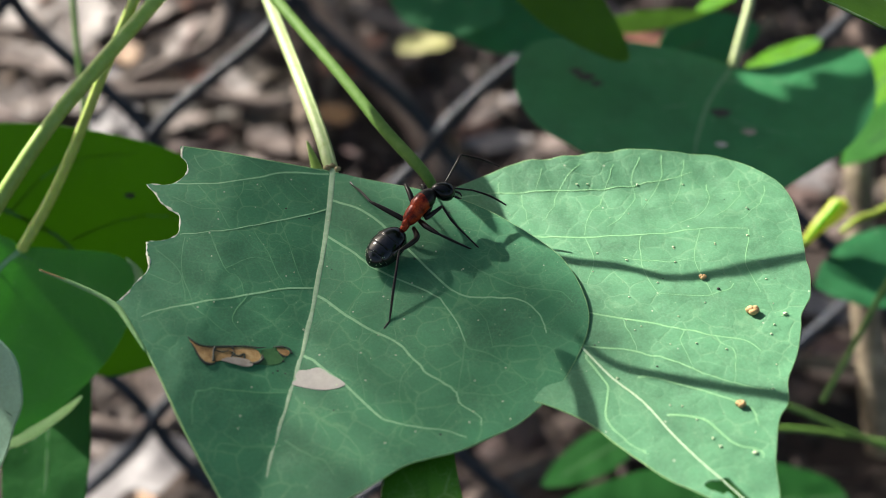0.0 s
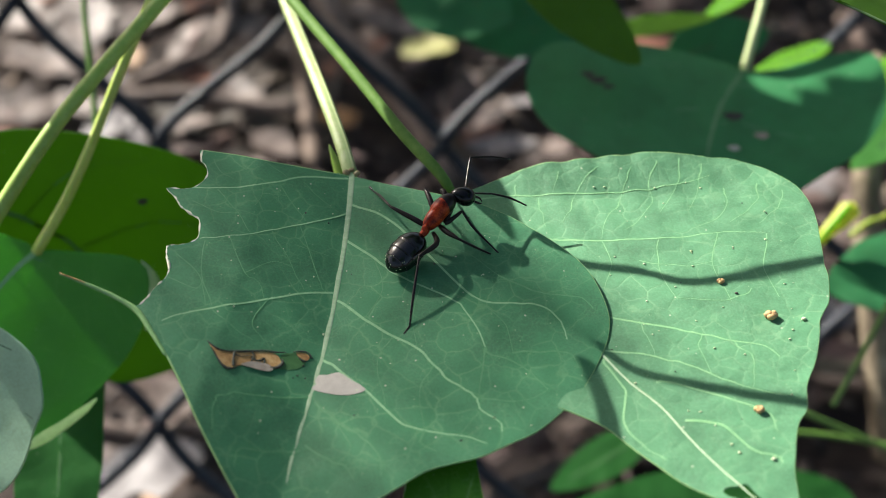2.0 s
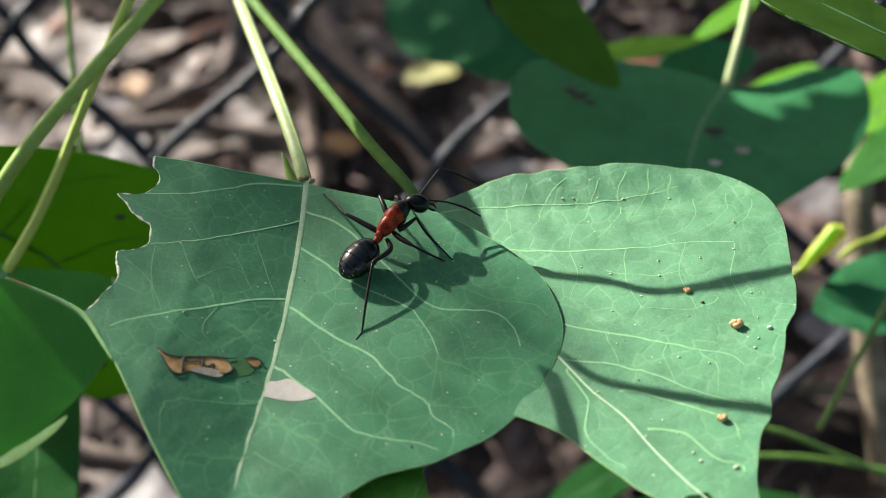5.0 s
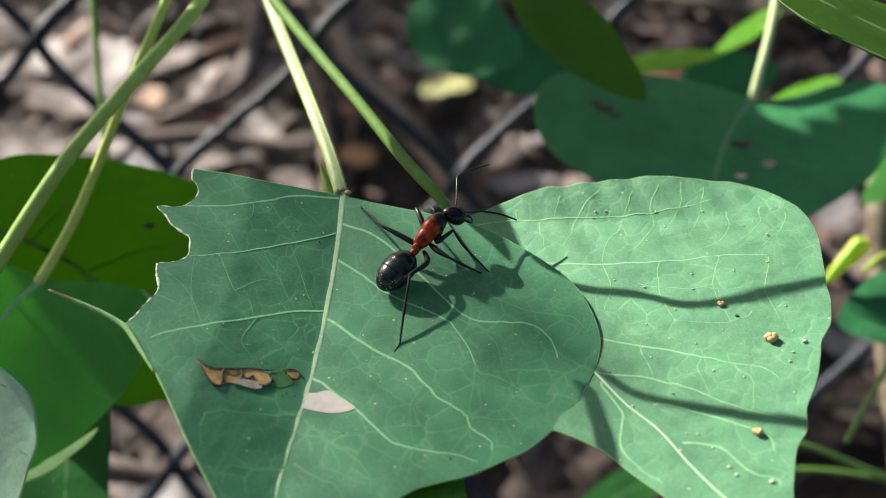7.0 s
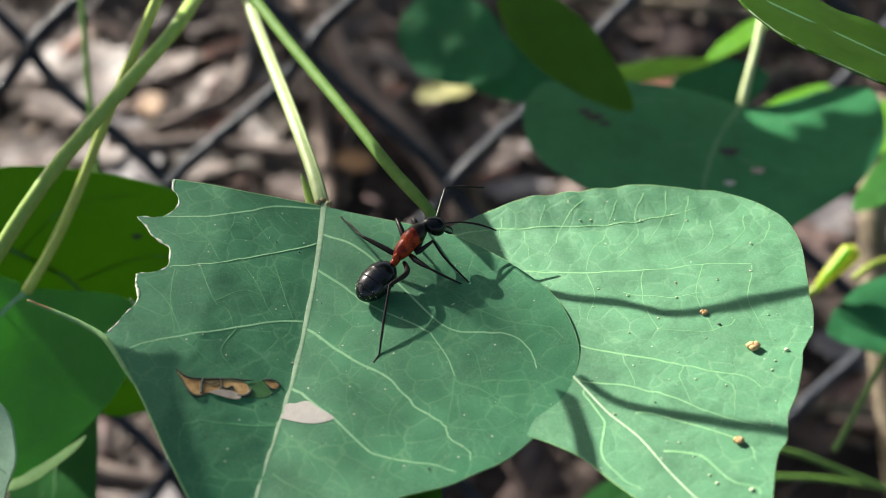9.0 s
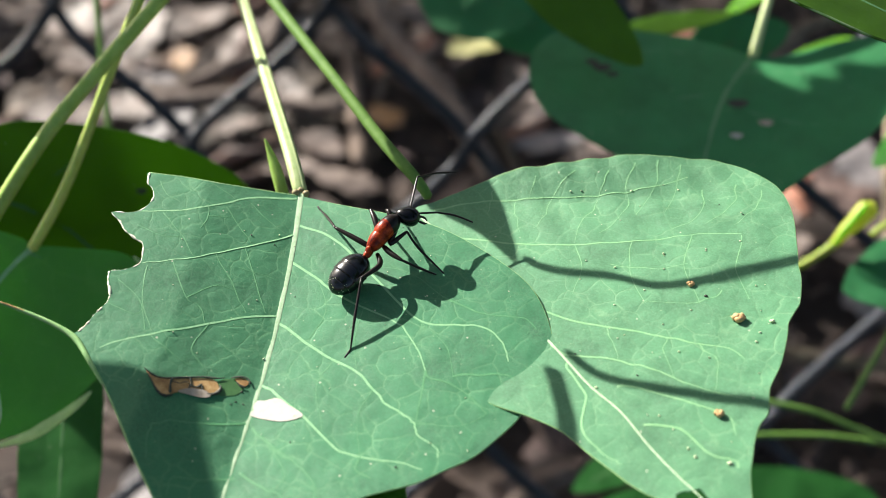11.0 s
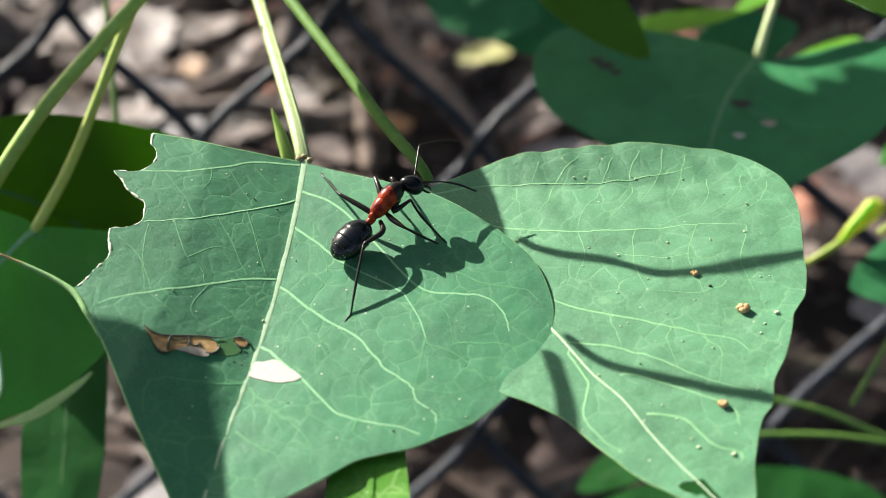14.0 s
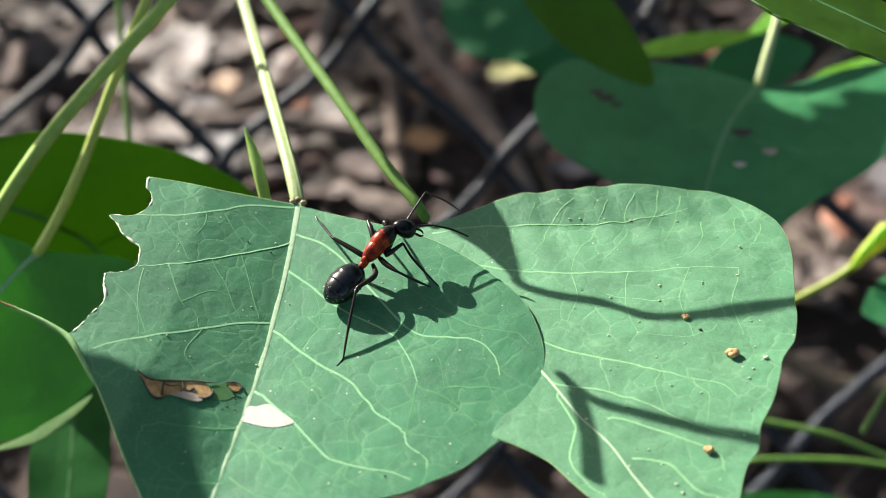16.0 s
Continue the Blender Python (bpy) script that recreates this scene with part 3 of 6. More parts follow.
    for path, r in (
        ([(-5.72, -9.59), (-5.04, -10.14), (-4.36, -10.34), (-3.20, -10.16), (-2.03, -9.83), (-0.77, -9.49), (0.20, -9.42), (1.07, -9.21)], (0.04, 0.09, 0.07, 0.12, 0.08, 0.1, 0.03)),
        ([(-5.33, -10.16), (-4.75, -11.12), (-4.17, -11.88), (-3.59, -12.14), (-3.00, -11.90)], (0.03, 0.06, 0.1, 0.14, 0.04)), ([(-3.29, -10.22), (-3.34, -10.92), (-3.25, -11.71)], (0.16, 0.09, 0.14)),
        ([(-3.29, -10.52), (-2.62, -10.57), (-2.03, -10.33), (-1.45, -10.59)], (0.05, 0.06, 0.04)), ([(-1.84, -9.87), (-1.69, -10.31), (-1.79, -10.91)], (0.09, 0.05, 0.08)), ([(-1.79, -10.61), (-1.16, -10.67), (-0.77, -10.34), (-0.68, -10.83)], (0.06, 0.12, 0.07)),
        ([(-1.26, -11.13), (-0.29, -11.16), (0.39, -11.06), (0.83, -10.53), (0.78, -10.03)], (0.05, 0.08, 0.17, 0.16, 0.05)), ([(1.65, -9.07), (2.33, -8.82), (3.01, -8.88), (3.30, -9.36)], (0.05, 0.12, 0.08, 0.12)), ([(2.14, -9.44), (2.52, -9.81), (2.91, -9.83)], (0.05, 0.1, 0.06)),
    ):
        part("dark_crack", tube([Vector((u, v, a_height(u, v) + 0.12)) / 1000 for u, v in path], [q / 1000 for q in r], 6, 0.5), GRIT_DARK, leaf)
    part("torn_flake", blade([(-2.62, -11.47), (-1.84, -10.97), (-1.16, -10.87), (-0.29, -10.91), (0.10, -11.38), (-0.58, -11.68), (-1.55, -11.60)], on_a(0.16), (), 0.4, 0.05), FLAKE, leaf, "grey-brown torn flake")
    part("pit", blade([(0.68, -9.54), (1.46, -9.18), (2.23, -8.98), (2.72, -9.70), (2.6, -10.35), (1.85, -10.9), (0.49, -11.1), (0.58, -10.65)], on_a(0.03), (), 0.4, 0.05), VEIN_DIM, leaf, "thin dark green tissue")
    part("dead_spot", blade([(1.94, -9.05), (2.72, -8.90), (3.11, -9.27), (2.91, -9.68), (2.33, -9.52)], on_a(0.08), (), 0.4, 0.05), BROWN, leaf)
    for x, y, s in ((2.62, -10.30, 0.16), (2.23, -11.43, 0.12), (1.85, -11.76, 0.1), (2.91, -11.58, 0.1), (3.30, -9.26, 0.14)):
        bm = bmesh.new()
        lump(bm, (x / 1000, y / 1000, a_height(x, y) / 1000), (s / 1000, s * 0.7 / 1000, s * 0.5 / 1000), x, 1)
        part("dark_fleck", bm, GRIT_DARK, leaf)
    part("pale_patch", blade([(3.6, -12.6), (3.9, -12.1), (3.8, -11.7), (4.1, -11.1), (4.8, -11.1), (5.7, -10.85), (6.3, -11.1), (7.0, -11.7), (8.0, -12.4), (8.35, -12.9), (7.5, -13.3), (6.3, -13.4), (4.7, -13.05)], on_a(0.05), (), 0.4, 0.03), WHITE, leaf, "pale scraped patch")
    rng = random.Random(5)
    for k in range(46):
        x, y = rng.uniform(-5, 26), rng.uniform(-20, 10)
        if x - 0.9 * abs(y + 3) * 0.6 > 20:
            continue
        bm = bmesh.new()
        s = rng.uniform(0.05, 0.13) / 1000
        lump(bm, (x / 1000, y / 1000, a_height(x, y) / 1000 + s * 0.4), (s, s * rng.uniform(0.6, 1), s * 0.7), k, 1)
        part("speck", bm, GRIT_DARK if k % 5 == 0 else GRIT_PALE, leaf)
    return leaf


def build_leaf_b():
    leaf = new("tallow_leaf")
    tagged(leaf, "sunlit fresh green leaf with pointed tip and specks of grit", "leaf")
    top = [(-25.7, 16.9), (-23.6, 17.8), (-21.5, 18.8), (-19.4, 19.7), (-17.8, 20.4), (-14.8, 21.4), (-11.8, 21.6), (-8.8, 22.0), (-5.8, 22.3), (-2.8, 22.7), (0.1, 22.7), (3.1, 22.5), (6.0, 22.3), (8.7, 21.1), (11.2, 18.8), (12.1, 17.3), (12.6, 15.3),
           (12.7, 12.7), (12.5, 10.0), (12.3, 7.8), (12.1, 6.5), (12.1, 4.8), (11.8, 2.9), (11.4, 1.3), (10.7, 0.1), (10.0, -1.2), (9.7, -2.6), (8.7, -5.8), (7.3, -8.7), (7.0, -10.2), (6.7, -11.5), (5.8, -12.8), (5.2, -14.5), (4.8, -16.2), (4.4, -17.9), (4.2, -20.4), (3.8, -22.8), (4.0, -24.7)]
    bite = [(3.3, -23.7), (2.6, -22.4), (1.7, -21.3), (1.0, -20.3), (0.4, -19.4), (0.1, -19.2), (-0.7, -19.4), (-1.2, -19.4), (-1.8, -19.8), (-1.5, -20.3), (-0.8, -20.6), (-0.4, -20.8), (-0.1, -20.6), (0.2, -20.8), (0.4, -21.3), (0.2, -21.6), (-0.6, -21.7)]
    low = [(-1.2, -21.4), (-2.2, -20.7), (-3.3, -20.0), (-4.3, -19.4), (-5.4, -18.5), (-6.4, -17.5), (-8.6, -15.3), (-10.8, -12.9), (-13.2, -11.4), (-14.4, -10.8), (-17.4, -9.4), (-21.3, -6.28), (-24.93, -0.49), (-26.7, 7.56), (-26.5, 13.74)]
    part("blade", blade(top + bite + low, b_height, (), 0.5), LEAF_B, leaf)
    part("midrib", vein([(-25.52, 16.6), (-18.55, 7.26), (-11.4, -3.0), (-9.9, -5.3), (-8.1, -8.0), (-5.8, -10.7), (-3.8, -14.2), (-1.8, -17.3), (0.1, -19.9), (1.8, -22.2), (3.4, -23.9)], 0.135, 0.06, b_height, 0.02), RIB_B, leaf, "pale raised midrib")
    for path in (
        [(-23.4, 16.6), (-19.1, 17.5), (-14.9, 17.6), (-12.0, 17.8), (-8.5, 17.7), (-5.6, 17.8), (-2.7, 18.1), (-0.3, 18.6), (3.0, 19.8)], [(-22.4, 12.6), (-15.7, 11.0), (-12.3, 10.7), (-8.9, 10.5), (-6.1, 10.6), (-3.4, 10.6), (0.0, 10.9), (3.4, 11.4), (7.4, 11.2)],
        [(-16.5, 3.9), (-9.6, 0.1), (-3.4, -1.5), (-1.0, -2.4), (1.9, -3.3), (4.4, -3.9), (5.6, -5.3)], [(-11.6, -2.9), (-10.3, -4.1), (-7.8, -4.5), (-5.3, -5.1), (-2.9, -6.1), (-0.6, -7.4), (1.7, -8.6), (5.4, -9.9)],
        [(-10.2, -5.2), (-10.2, -5.7), (-8.6, -8.9), (-9.1, -11.8), (-8.5, -14.0), (-6.8, -15.9), (-5.9, -16.5)], [(-5.8, -8.0), (-4.1, -8.2), (1.0, -10.4), (3.6, -11.9), (3.8, -13.7)], [(-3.8, -12.4), (-0.8, -12.9), (1.2, -15.4), (3.4, -16.4), (3.5, -17.2)],
    ):
        part("vein", vein(path, 0.12, 0.04, b_height, 0.012, 0.06, flat=0.05), VEIN_B, leaf)
    # cross veins between the side veins
    for path in (
        [(-8.6, 21.0), (-10.8, 18.3), (-11.8, 15.1), (-13.1, 13.2)], [(-5.1, 20.8), (-6.1, 18.3), (-7.2, 15.1)], [(-2.3, 21.6), (-3.5, 18.5), (-3.4, 16.1), (-6.6, 12.0)], [(0.1, 22.0), (-0.6, 18.3), (-2.7, 14.7)], [(-6.8, 16.4), (-8.2, 13.9), (-9.0, 10.8)],
        [(-15.0, 17.3), (-15.0, 15.3), (-14.5, 12.7)], [(4.3, 18.1), (3.8, 14.6), (0.7, 12.2)], [(7.8, 18.6), (6.7, 15.2), (4.1, 12.8)], [(-12.8, 20.4), (-13.5, 17.9)], [(2.4, 21.5), (1.7, 18.3), (0.2, 14.8)], [(10.2, 17.5), (9.1, 14.5), (6.9, 12.6)], [(-17.3, 19.0), (-17.6, 17.4), (-17.9, 15.6)],
        [(-9.0, 10.4), (-8.4, 7.2), (-9.4, 3.6)], [(-3.4, 10.4), (-3.8, 6.4), (-2.6, 2.0)], [(2.6, 11.2), (1.4, 6.8), (2.4, 1.6)], [(7.4, 11.0), (6.2, 6.0), (7.0, 2.2)], [(-6.5, -0.6), (-6.0, -2.6), (-5.6, -4.8)], [(-1.0, -2.4), (-1.4, -4.4), (-0.8, -7.2)], [(1.9, -3.4), (3.2, -6.0), (2.6, -8.8)], [(-5.6, 7.6), (-1.0, 6.6), (1.8, 7.2)], [(4.6, 3.4), (2.0, 1.8), (-2.6, 2.2)],
    ):
        part("vein", vein(path, 0.06, 0.03, b_height, 0.010, 0.12, flat=0.06), VEIN_FINE_B, leaf)
    part("margin", rim(smooth_path([(x, y, 0) for x, y in top], 4), 0.085, b_height), MARGIN, leaf, "thin pale leaf edge")
    part("lower_margin", rim(smooth_path([(x, y, 0) for x, y in bite[-1:] + low], 4), 0.075, b_height), MARGIN, leaf)
    part("petiole", tube(mm((-24.2, 18.7, 0.2), (-25.5, 20.1, 1.7), (-29.5, 25.3, 3.2), (-34.7, 33.2, 5.2), (-42.7, 45.7, 7.3), (-49.8, 57.1, 9.5), (-56.9, 68.4, 11.6)), [0.0005, 0.00066, 0.00064, 0.0007, 0.0008], 12), STEM_B, leaf, "green leaf stalk")
    for x, y, s, mat in ((5.69, -0.49, 0.62, GRIT), (1.77, 4.22, 0.38, GRIT), (2.65, -11.48, 0.46, GRIT)):
        bm = bmesh.new()
        for k in range(5):
            lump(bm, ((x + 0.4 * s * math.cos(2.3 * k)) / 1000, (y + 0.4 * s * math.sin(2.3 * k)) / 1000, (b_height(x, y) + s * 0.45) / 1000), (s * 0.62 / 1000, s * 0.5 / 1000, s * 0.55 / 1000), x + k)
        part("grit", bm, mat, leaf, "crumb of tan soil")
    rng = random.Random(8)
    spots = [(8.64, -0.98, 0.28), (0.2, -15.9, 0.18), (2.94, -16.68, 0.25), (-3.93, -16.68, 0.2), (-5.2, 7.07, 0.16), (3.04, 2.65, 0.2), (6.87, -3.34, 0.15), (7.36, -2.26, 0.14), (1.37, -19.33, 0.2), (-13.35, -11.29, 0.22), (-12.56, -10.8, 0.18), (-5.69, -15.51, 0.2)]
    spots += [(rng.uniform(-9.81, 8.83), rng.uniform(-17.67, 19.63), rng.uniform(0.06, 0.15)) for _ in range(60)]
    for k, (x, y, s) in enumerate(spots):
        if x * 0.75 - y > 19 or x - 0.45 * y > 11.5 or -x - y > 18:
            continue
        bm = bmesh.new()
        lump(bm, (x / 1000, y / 1000, b_height(x, y) / 1000 + s * 0.0004), (s / 1000, s * 0.7 / 1000, s * 0.6 / 1000), k, 1)
        part("speck", bm, GRIT_DARK if k % 6 == 5 else GRIT_PALE, leaf)
    return leaf


leaf_a = build_leaf_a()
leaf_b = build_leaf_b()


# ---- the ant, in the space of the leaf it stands on ----
FOOT = Vector((15.0, 4.5, 0))


def ant_pts(*pts):
    return [(Vector(p) - FOOT) / 1000 for p in pts]


def ball(bm, a, b, w, h, taper=0.0, seg=24):
    """An egg-shaped body between two points, w wide and h high (millimetres); taper narrows it to b."""
    a, b = ant_pts(a, b)
    g = bmesh.ops.create_uvsphere(bm, u_segments=seg, v_segments=seg // 2, radius=1)
    ax = (b - a)
    m = ax.to_track_quat("X", "Z").to_matrix()
    for v in g["verts"]:
        k = 1 - taper * v.co.x
        v.co = (a + b) / 2 + m @ Vector((v.co.x * ax.length / 2, v.co.y * w / 2000 * k, v.co.z * h / 2000 * k))


def build_ant():
    ant = new("ant")
    tagged(ant, "black ant with dark red middle standing on a leaf", "ant")
    g0, g1 = Vector((13.1, 4.15, 2.45)), Vector((10.0, 0.7, 1.1))
    bm = bmesh.new()
    axis = (g1 - g0).to_track_quat("X", "Z").to_matrix()
    edges = (0.0, 0.36, 0.58, 0.78, 1.0)
    rings = []
    for f in np.linspace(0.004, 0.996, 60):
        k = next(i for i in range(4) if f <= edges[i + 1])
        swell = 0.965 + 0.05 * (f - edges[k]) / (edges[k + 1] - edges[k])
        r = math.sqrt(1 - (2 * f - 1) ** 2) * (1 - 0.03 * (2 * f - 1)) * (swell if f < 0.78 else 0.98)
        rings.append([bm.verts.new((g0.lerp(g1, f) + axis @ Vector((0, math.cos(t) * 1.675 * r, math.sin(t) * 1.3 * r)) - FOOT) / 1000) for t in np.linspace(0, 2 * math.pi, 41)[:-1]])
    for a, b in zip(rings, rings[1:]):
        for i in range(40):
            bm.faces.new((a[i], a[(i + 1) % 40], b[(i + 1) % 40], b[i]))
    bm.faces.new(rings[0][::-1])
    bm.faces.new(rings[-1])
    gaster = part("gaster", bm, GASTER, ant, "glossy black rear body")
    for f in (0.36, 0.58, 0.78):
        bm = bmesh.new()
        c = g0.lerp(g1, f)
        q = (g1 - g0).to_track_quat("X", "Z").to_matrix()
        k = math.sqrt(max(0, 1 - (2 * f - 1) ** 2)) * (1 - 0.03 * (2 * f - 1))
        ring = [c + q @ Vector((0, math.cos(t) * 1.675 * k, math.sin(t) * 1.3 * k)) for t in np.linspace(0, 2 * math.pi, 33)]
        tube(ant_pts(*ring), [0.00003, 0.00003], 6, bm=bm, steps=1)
        part("segment_edge", bm, LEG, gaster)
    bm = bmesh.new()
    ball(bm, (12.85, 3.9, 2.3), (13.8, 5.05, 2.65), 0.75, 0.85)
    ball(bm, (13.2, 4.3, 2.4), (13.5, 4.75, 3.25), 0.7, 0.45)
    part("waist", bm, RED, ant, "narrow red waist")
    bm = bmesh.new()
    ball(bm, (13.3, 4.7, 2.5), (15.2, 7.0, 3.6), 1.7, 1.75, -0.12)
    ball(bm, (14.0, 5.65, 3.0), (15.8, 7.7, 4.0), 1.92, 1.95)
    part("thorax", bm, RED, ant, "dark red thorax")
    bm = bmesh.new()
    ball(bm, (14.55, 6.3, 3.25), (16.2, 8.05, 4.02), 1.9, 1.92, 0.12)
    part("collar", bm, LEG, ant, "blackish front of thorax")
    bm = bmesh.new()
    ball(bm, (15.9, 8.25, 4.15), (18.25, 8.12, 3.4), 2.0, 1.75, -0.2, 28)
    head = part("head", bm, BLACK, ant, "black head")
    for y in (-1, 1):
        bm = bmesh.new()
        c = Vector((17.3, 8.2 + 0.72 * y, 4.15))
        ball(bm, c - Vector((0.22, 0, 0)), c + Vector((0.22, 0, 0)), 0.3, 0.35)
        part("eye", bm, BLACK, head)
        bm = bmesh.new()
        tube(ant_pts((18.25, 8.15 + 0.35 * y, 3.4), (18.7, 8.1 + 0.38 * y, 3.2), (18.95, 8.05 + 0.1 * y, 3.05)), [0.00014, 0.00011, 0.00004], 8, bm=bm)
        part("mandible", bm, LEG, head)
    legs = (
        ("hind_leg", (14.2, 4.6, 2.2), (14.5, 2.8, 2.6), (12.9, 1.0, 2.8), (12.4, -2.7, 1.35), (12.1, -5.4, 0.15), (11.6, -6.3, 0.05)),
        ("hind_leg", (13.3, 5.6, 2.3), (12.3, 6.2, 2.5), (9.9, 7.8, 2.65), (8.7, 10.5, 1.5), (7.8, 12.6, 0.2), (7.45, 13.3, 0.05)),
        ("middle_leg", (14.8, 5.3, 2.5), (15.5, 4.3, 2.7), (16.6, 3.3, 2.8), (18.3, 3.35, 1.55), (20.0, 3.65, 0.15), (20.4, 3.75, 0.05)),
        ("middle_leg", (14.2, 7.0, 2.8), (13.8, 8.4, 3.1), (13.3, 9.8, 3.15), (13.5, 10.7, 1.6), (13.65, 11.5, 0.2), (13.7, 11.8, 0.05)),
        ("front_leg", (15.9, 7.1, 2.9), (15.4, 5.8, 2.45), (17.0, 6.95, 2.9), (18.1, 5.8, 1.8), (20.2, 4.1, 0.5), (20.9, 3.5, 0.05)),
        ("front_leg", (15.4, 8.1, 3.2), (15.2, 9.0, 3.5), (14.85, 9.4, 3.4), (15.6, 10.2, 2.0), (16.4, 10.9, 0.4), (16.6, 11.1, 0.1)),
    )
    for name, *p in legs:
        leg = part(name, tube(ant_pts(*p[:3]), [0.00022, 0.00029, 0.00026, 0.00014], 10, steps=6), LEG, ant)
        part("shin", tube(ant_pts(p[2], p[3], p[4]), [0.00012, 0.00014, 0.00008], 8), LEG, leg)
        part("foot", tube(ant_pts(p[4], p[5]), [0.00009, 0.00011], 8), LEG, leg)
    made = []
    for base, elbow, tip in (((17.3, 9.0, 4.1), (17.25, 12.7, 4.8), (20.9, 14.5, 4.3)), ((18.2, 8.65, 3.7), (19.9, 9.45, 2.95), (23.4, 8.9, 2.0))):
        b, e, t = ant_pts(base, elbow, tip)
        scape = part("antenna", tube([Vector(), (e - b) * 0.5, e - b], [0.00009, 0.00011, 0.0001], 8), LEG, ant, "thin elbowed antenna")
        scape.location = b
        bow = (t - e).cross(Vector((0, 0, 1))).normalized() * -0.00025
        lash = part("antenna_lash", tube([Vector(), (t - e) * 0.5 + bow, t - e], [0.00009, 0.00012, 0.00008], 8), LEG, scape)
        lash.location = e - b
        made.append((scape, lash))
    bm = bmesh.new()
    rng = random.Random(3)
    for k in range(20):
        f, a = rng.uniform(0.70, 0.97), rng.uniform(0.2, 2.9)
        c = g0.lerp(g1, f)
        r = math.sqrt(max(0.02, 1 - (2 * f - 1) ** 2))
        q = (g1 - g0).to_track_quat("X", "Z").to_matrix()
        p = c + q @ Vector((0, math.cos(a) * r * 1.66, math.sin(a) * r * 1.28))
        lump(bm, (p - FOOT) / 1000, (0.000045, 0.000045, 0.00003), k, 1)
    part("dust", bm, GRIT_PALE, ant, "pale dust grains on the rear body")
    return ant, made


ant, antennae = build_ant()


# ---- other leaves of the plant, placed by the base of the blade, its tip and the way it faces ----
def placed(base, tip, face):
    y = (base - tip).normalized()
    f = (TILT.to_3x3() @ Vector(face)).normalized()
    z = (f - y * f.dot(y)).normalized()
    x = y.cross(z)
    m = Matrix((x, y, z)).transposed().to_4x4()
    m.translation = base
    return m


def spare_leaf(label, base, tip, width, material, face=(0, 0, 1), cup=0.02, step=1.8, veins=4, seed=0, widest=0.42, margin=False, vein_mat=None):
    """A broad tallow leaf with a drawn-out tip: blade, midrib, side veins and edge."""
    leaf = new("tallow_leaf")
    tagged(leaf, label, "leaf")
    length = (base - tip).length * 1000
    rng = random.Random(seed)

    def half(s):
        body = math.sin(math.pi * min(1, s ** (math.log(0.5) / math.log(widest)))) ** 0.62
        return width / 2 * body * (1 - 0.25 * max(0, s - 0.6)) + 0.01

    ss = [0.0, 0.03, 0.1, 0.2, 0.3, 0.42, 0.55, 0.67, 0.78, 0.88, 0.95, 1.0]
    wob = [rng.uniform(0.96, 1.04) for _ in range(40)]
    right = [(half(s) * wob[i], -s * length) for i, s in enumerate(ss[1:-1])]
    left = [(-half(s) * wob[20 + i], -s * length) for i, s in enumerate(ss[1:-1])][::-1]
    outline = [(0, 0)] + right + [(0, -length)] + left

    def hz(x, y):
        return cup * abs(x) - cup * 0.6 * x * x / width + 0.03 * width * noise.noise(Vector((x * 3 / width, y * 3 / width, seed))) - 0.0006 * (y + length * 0.4) ** 2

    part("blade", blade(outline, hz, (), step, 0.25), material, leaf)
    vm = vein_mat or VEIN_DIM
    part("midrib", vein([(0, 0), (0.3, -length * 0.5), (0, -length * 0.97)], 0.35, 0.1, hz, 0.0), vm, leaf)
    for k in range(veins):
        s = 0.06 + 0.75 * k / max(1, veins)
        for sg in (-1, 1):
            part("vein", vein([(0, -s * length), (sg * half(s + 0.1) * 0.5, -(s + 0.07) * length), (sg * half(min(0.93, s + 0.16)) * 0.88, -(s + 0.17) * length)], 0.10, 0.04, hz, -0.02), vm, leaf)
    if margin:
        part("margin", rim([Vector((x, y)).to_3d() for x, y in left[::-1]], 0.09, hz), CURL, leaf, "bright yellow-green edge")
    leaf.matrix_basis = placed(base, tip, face)
    return leaf


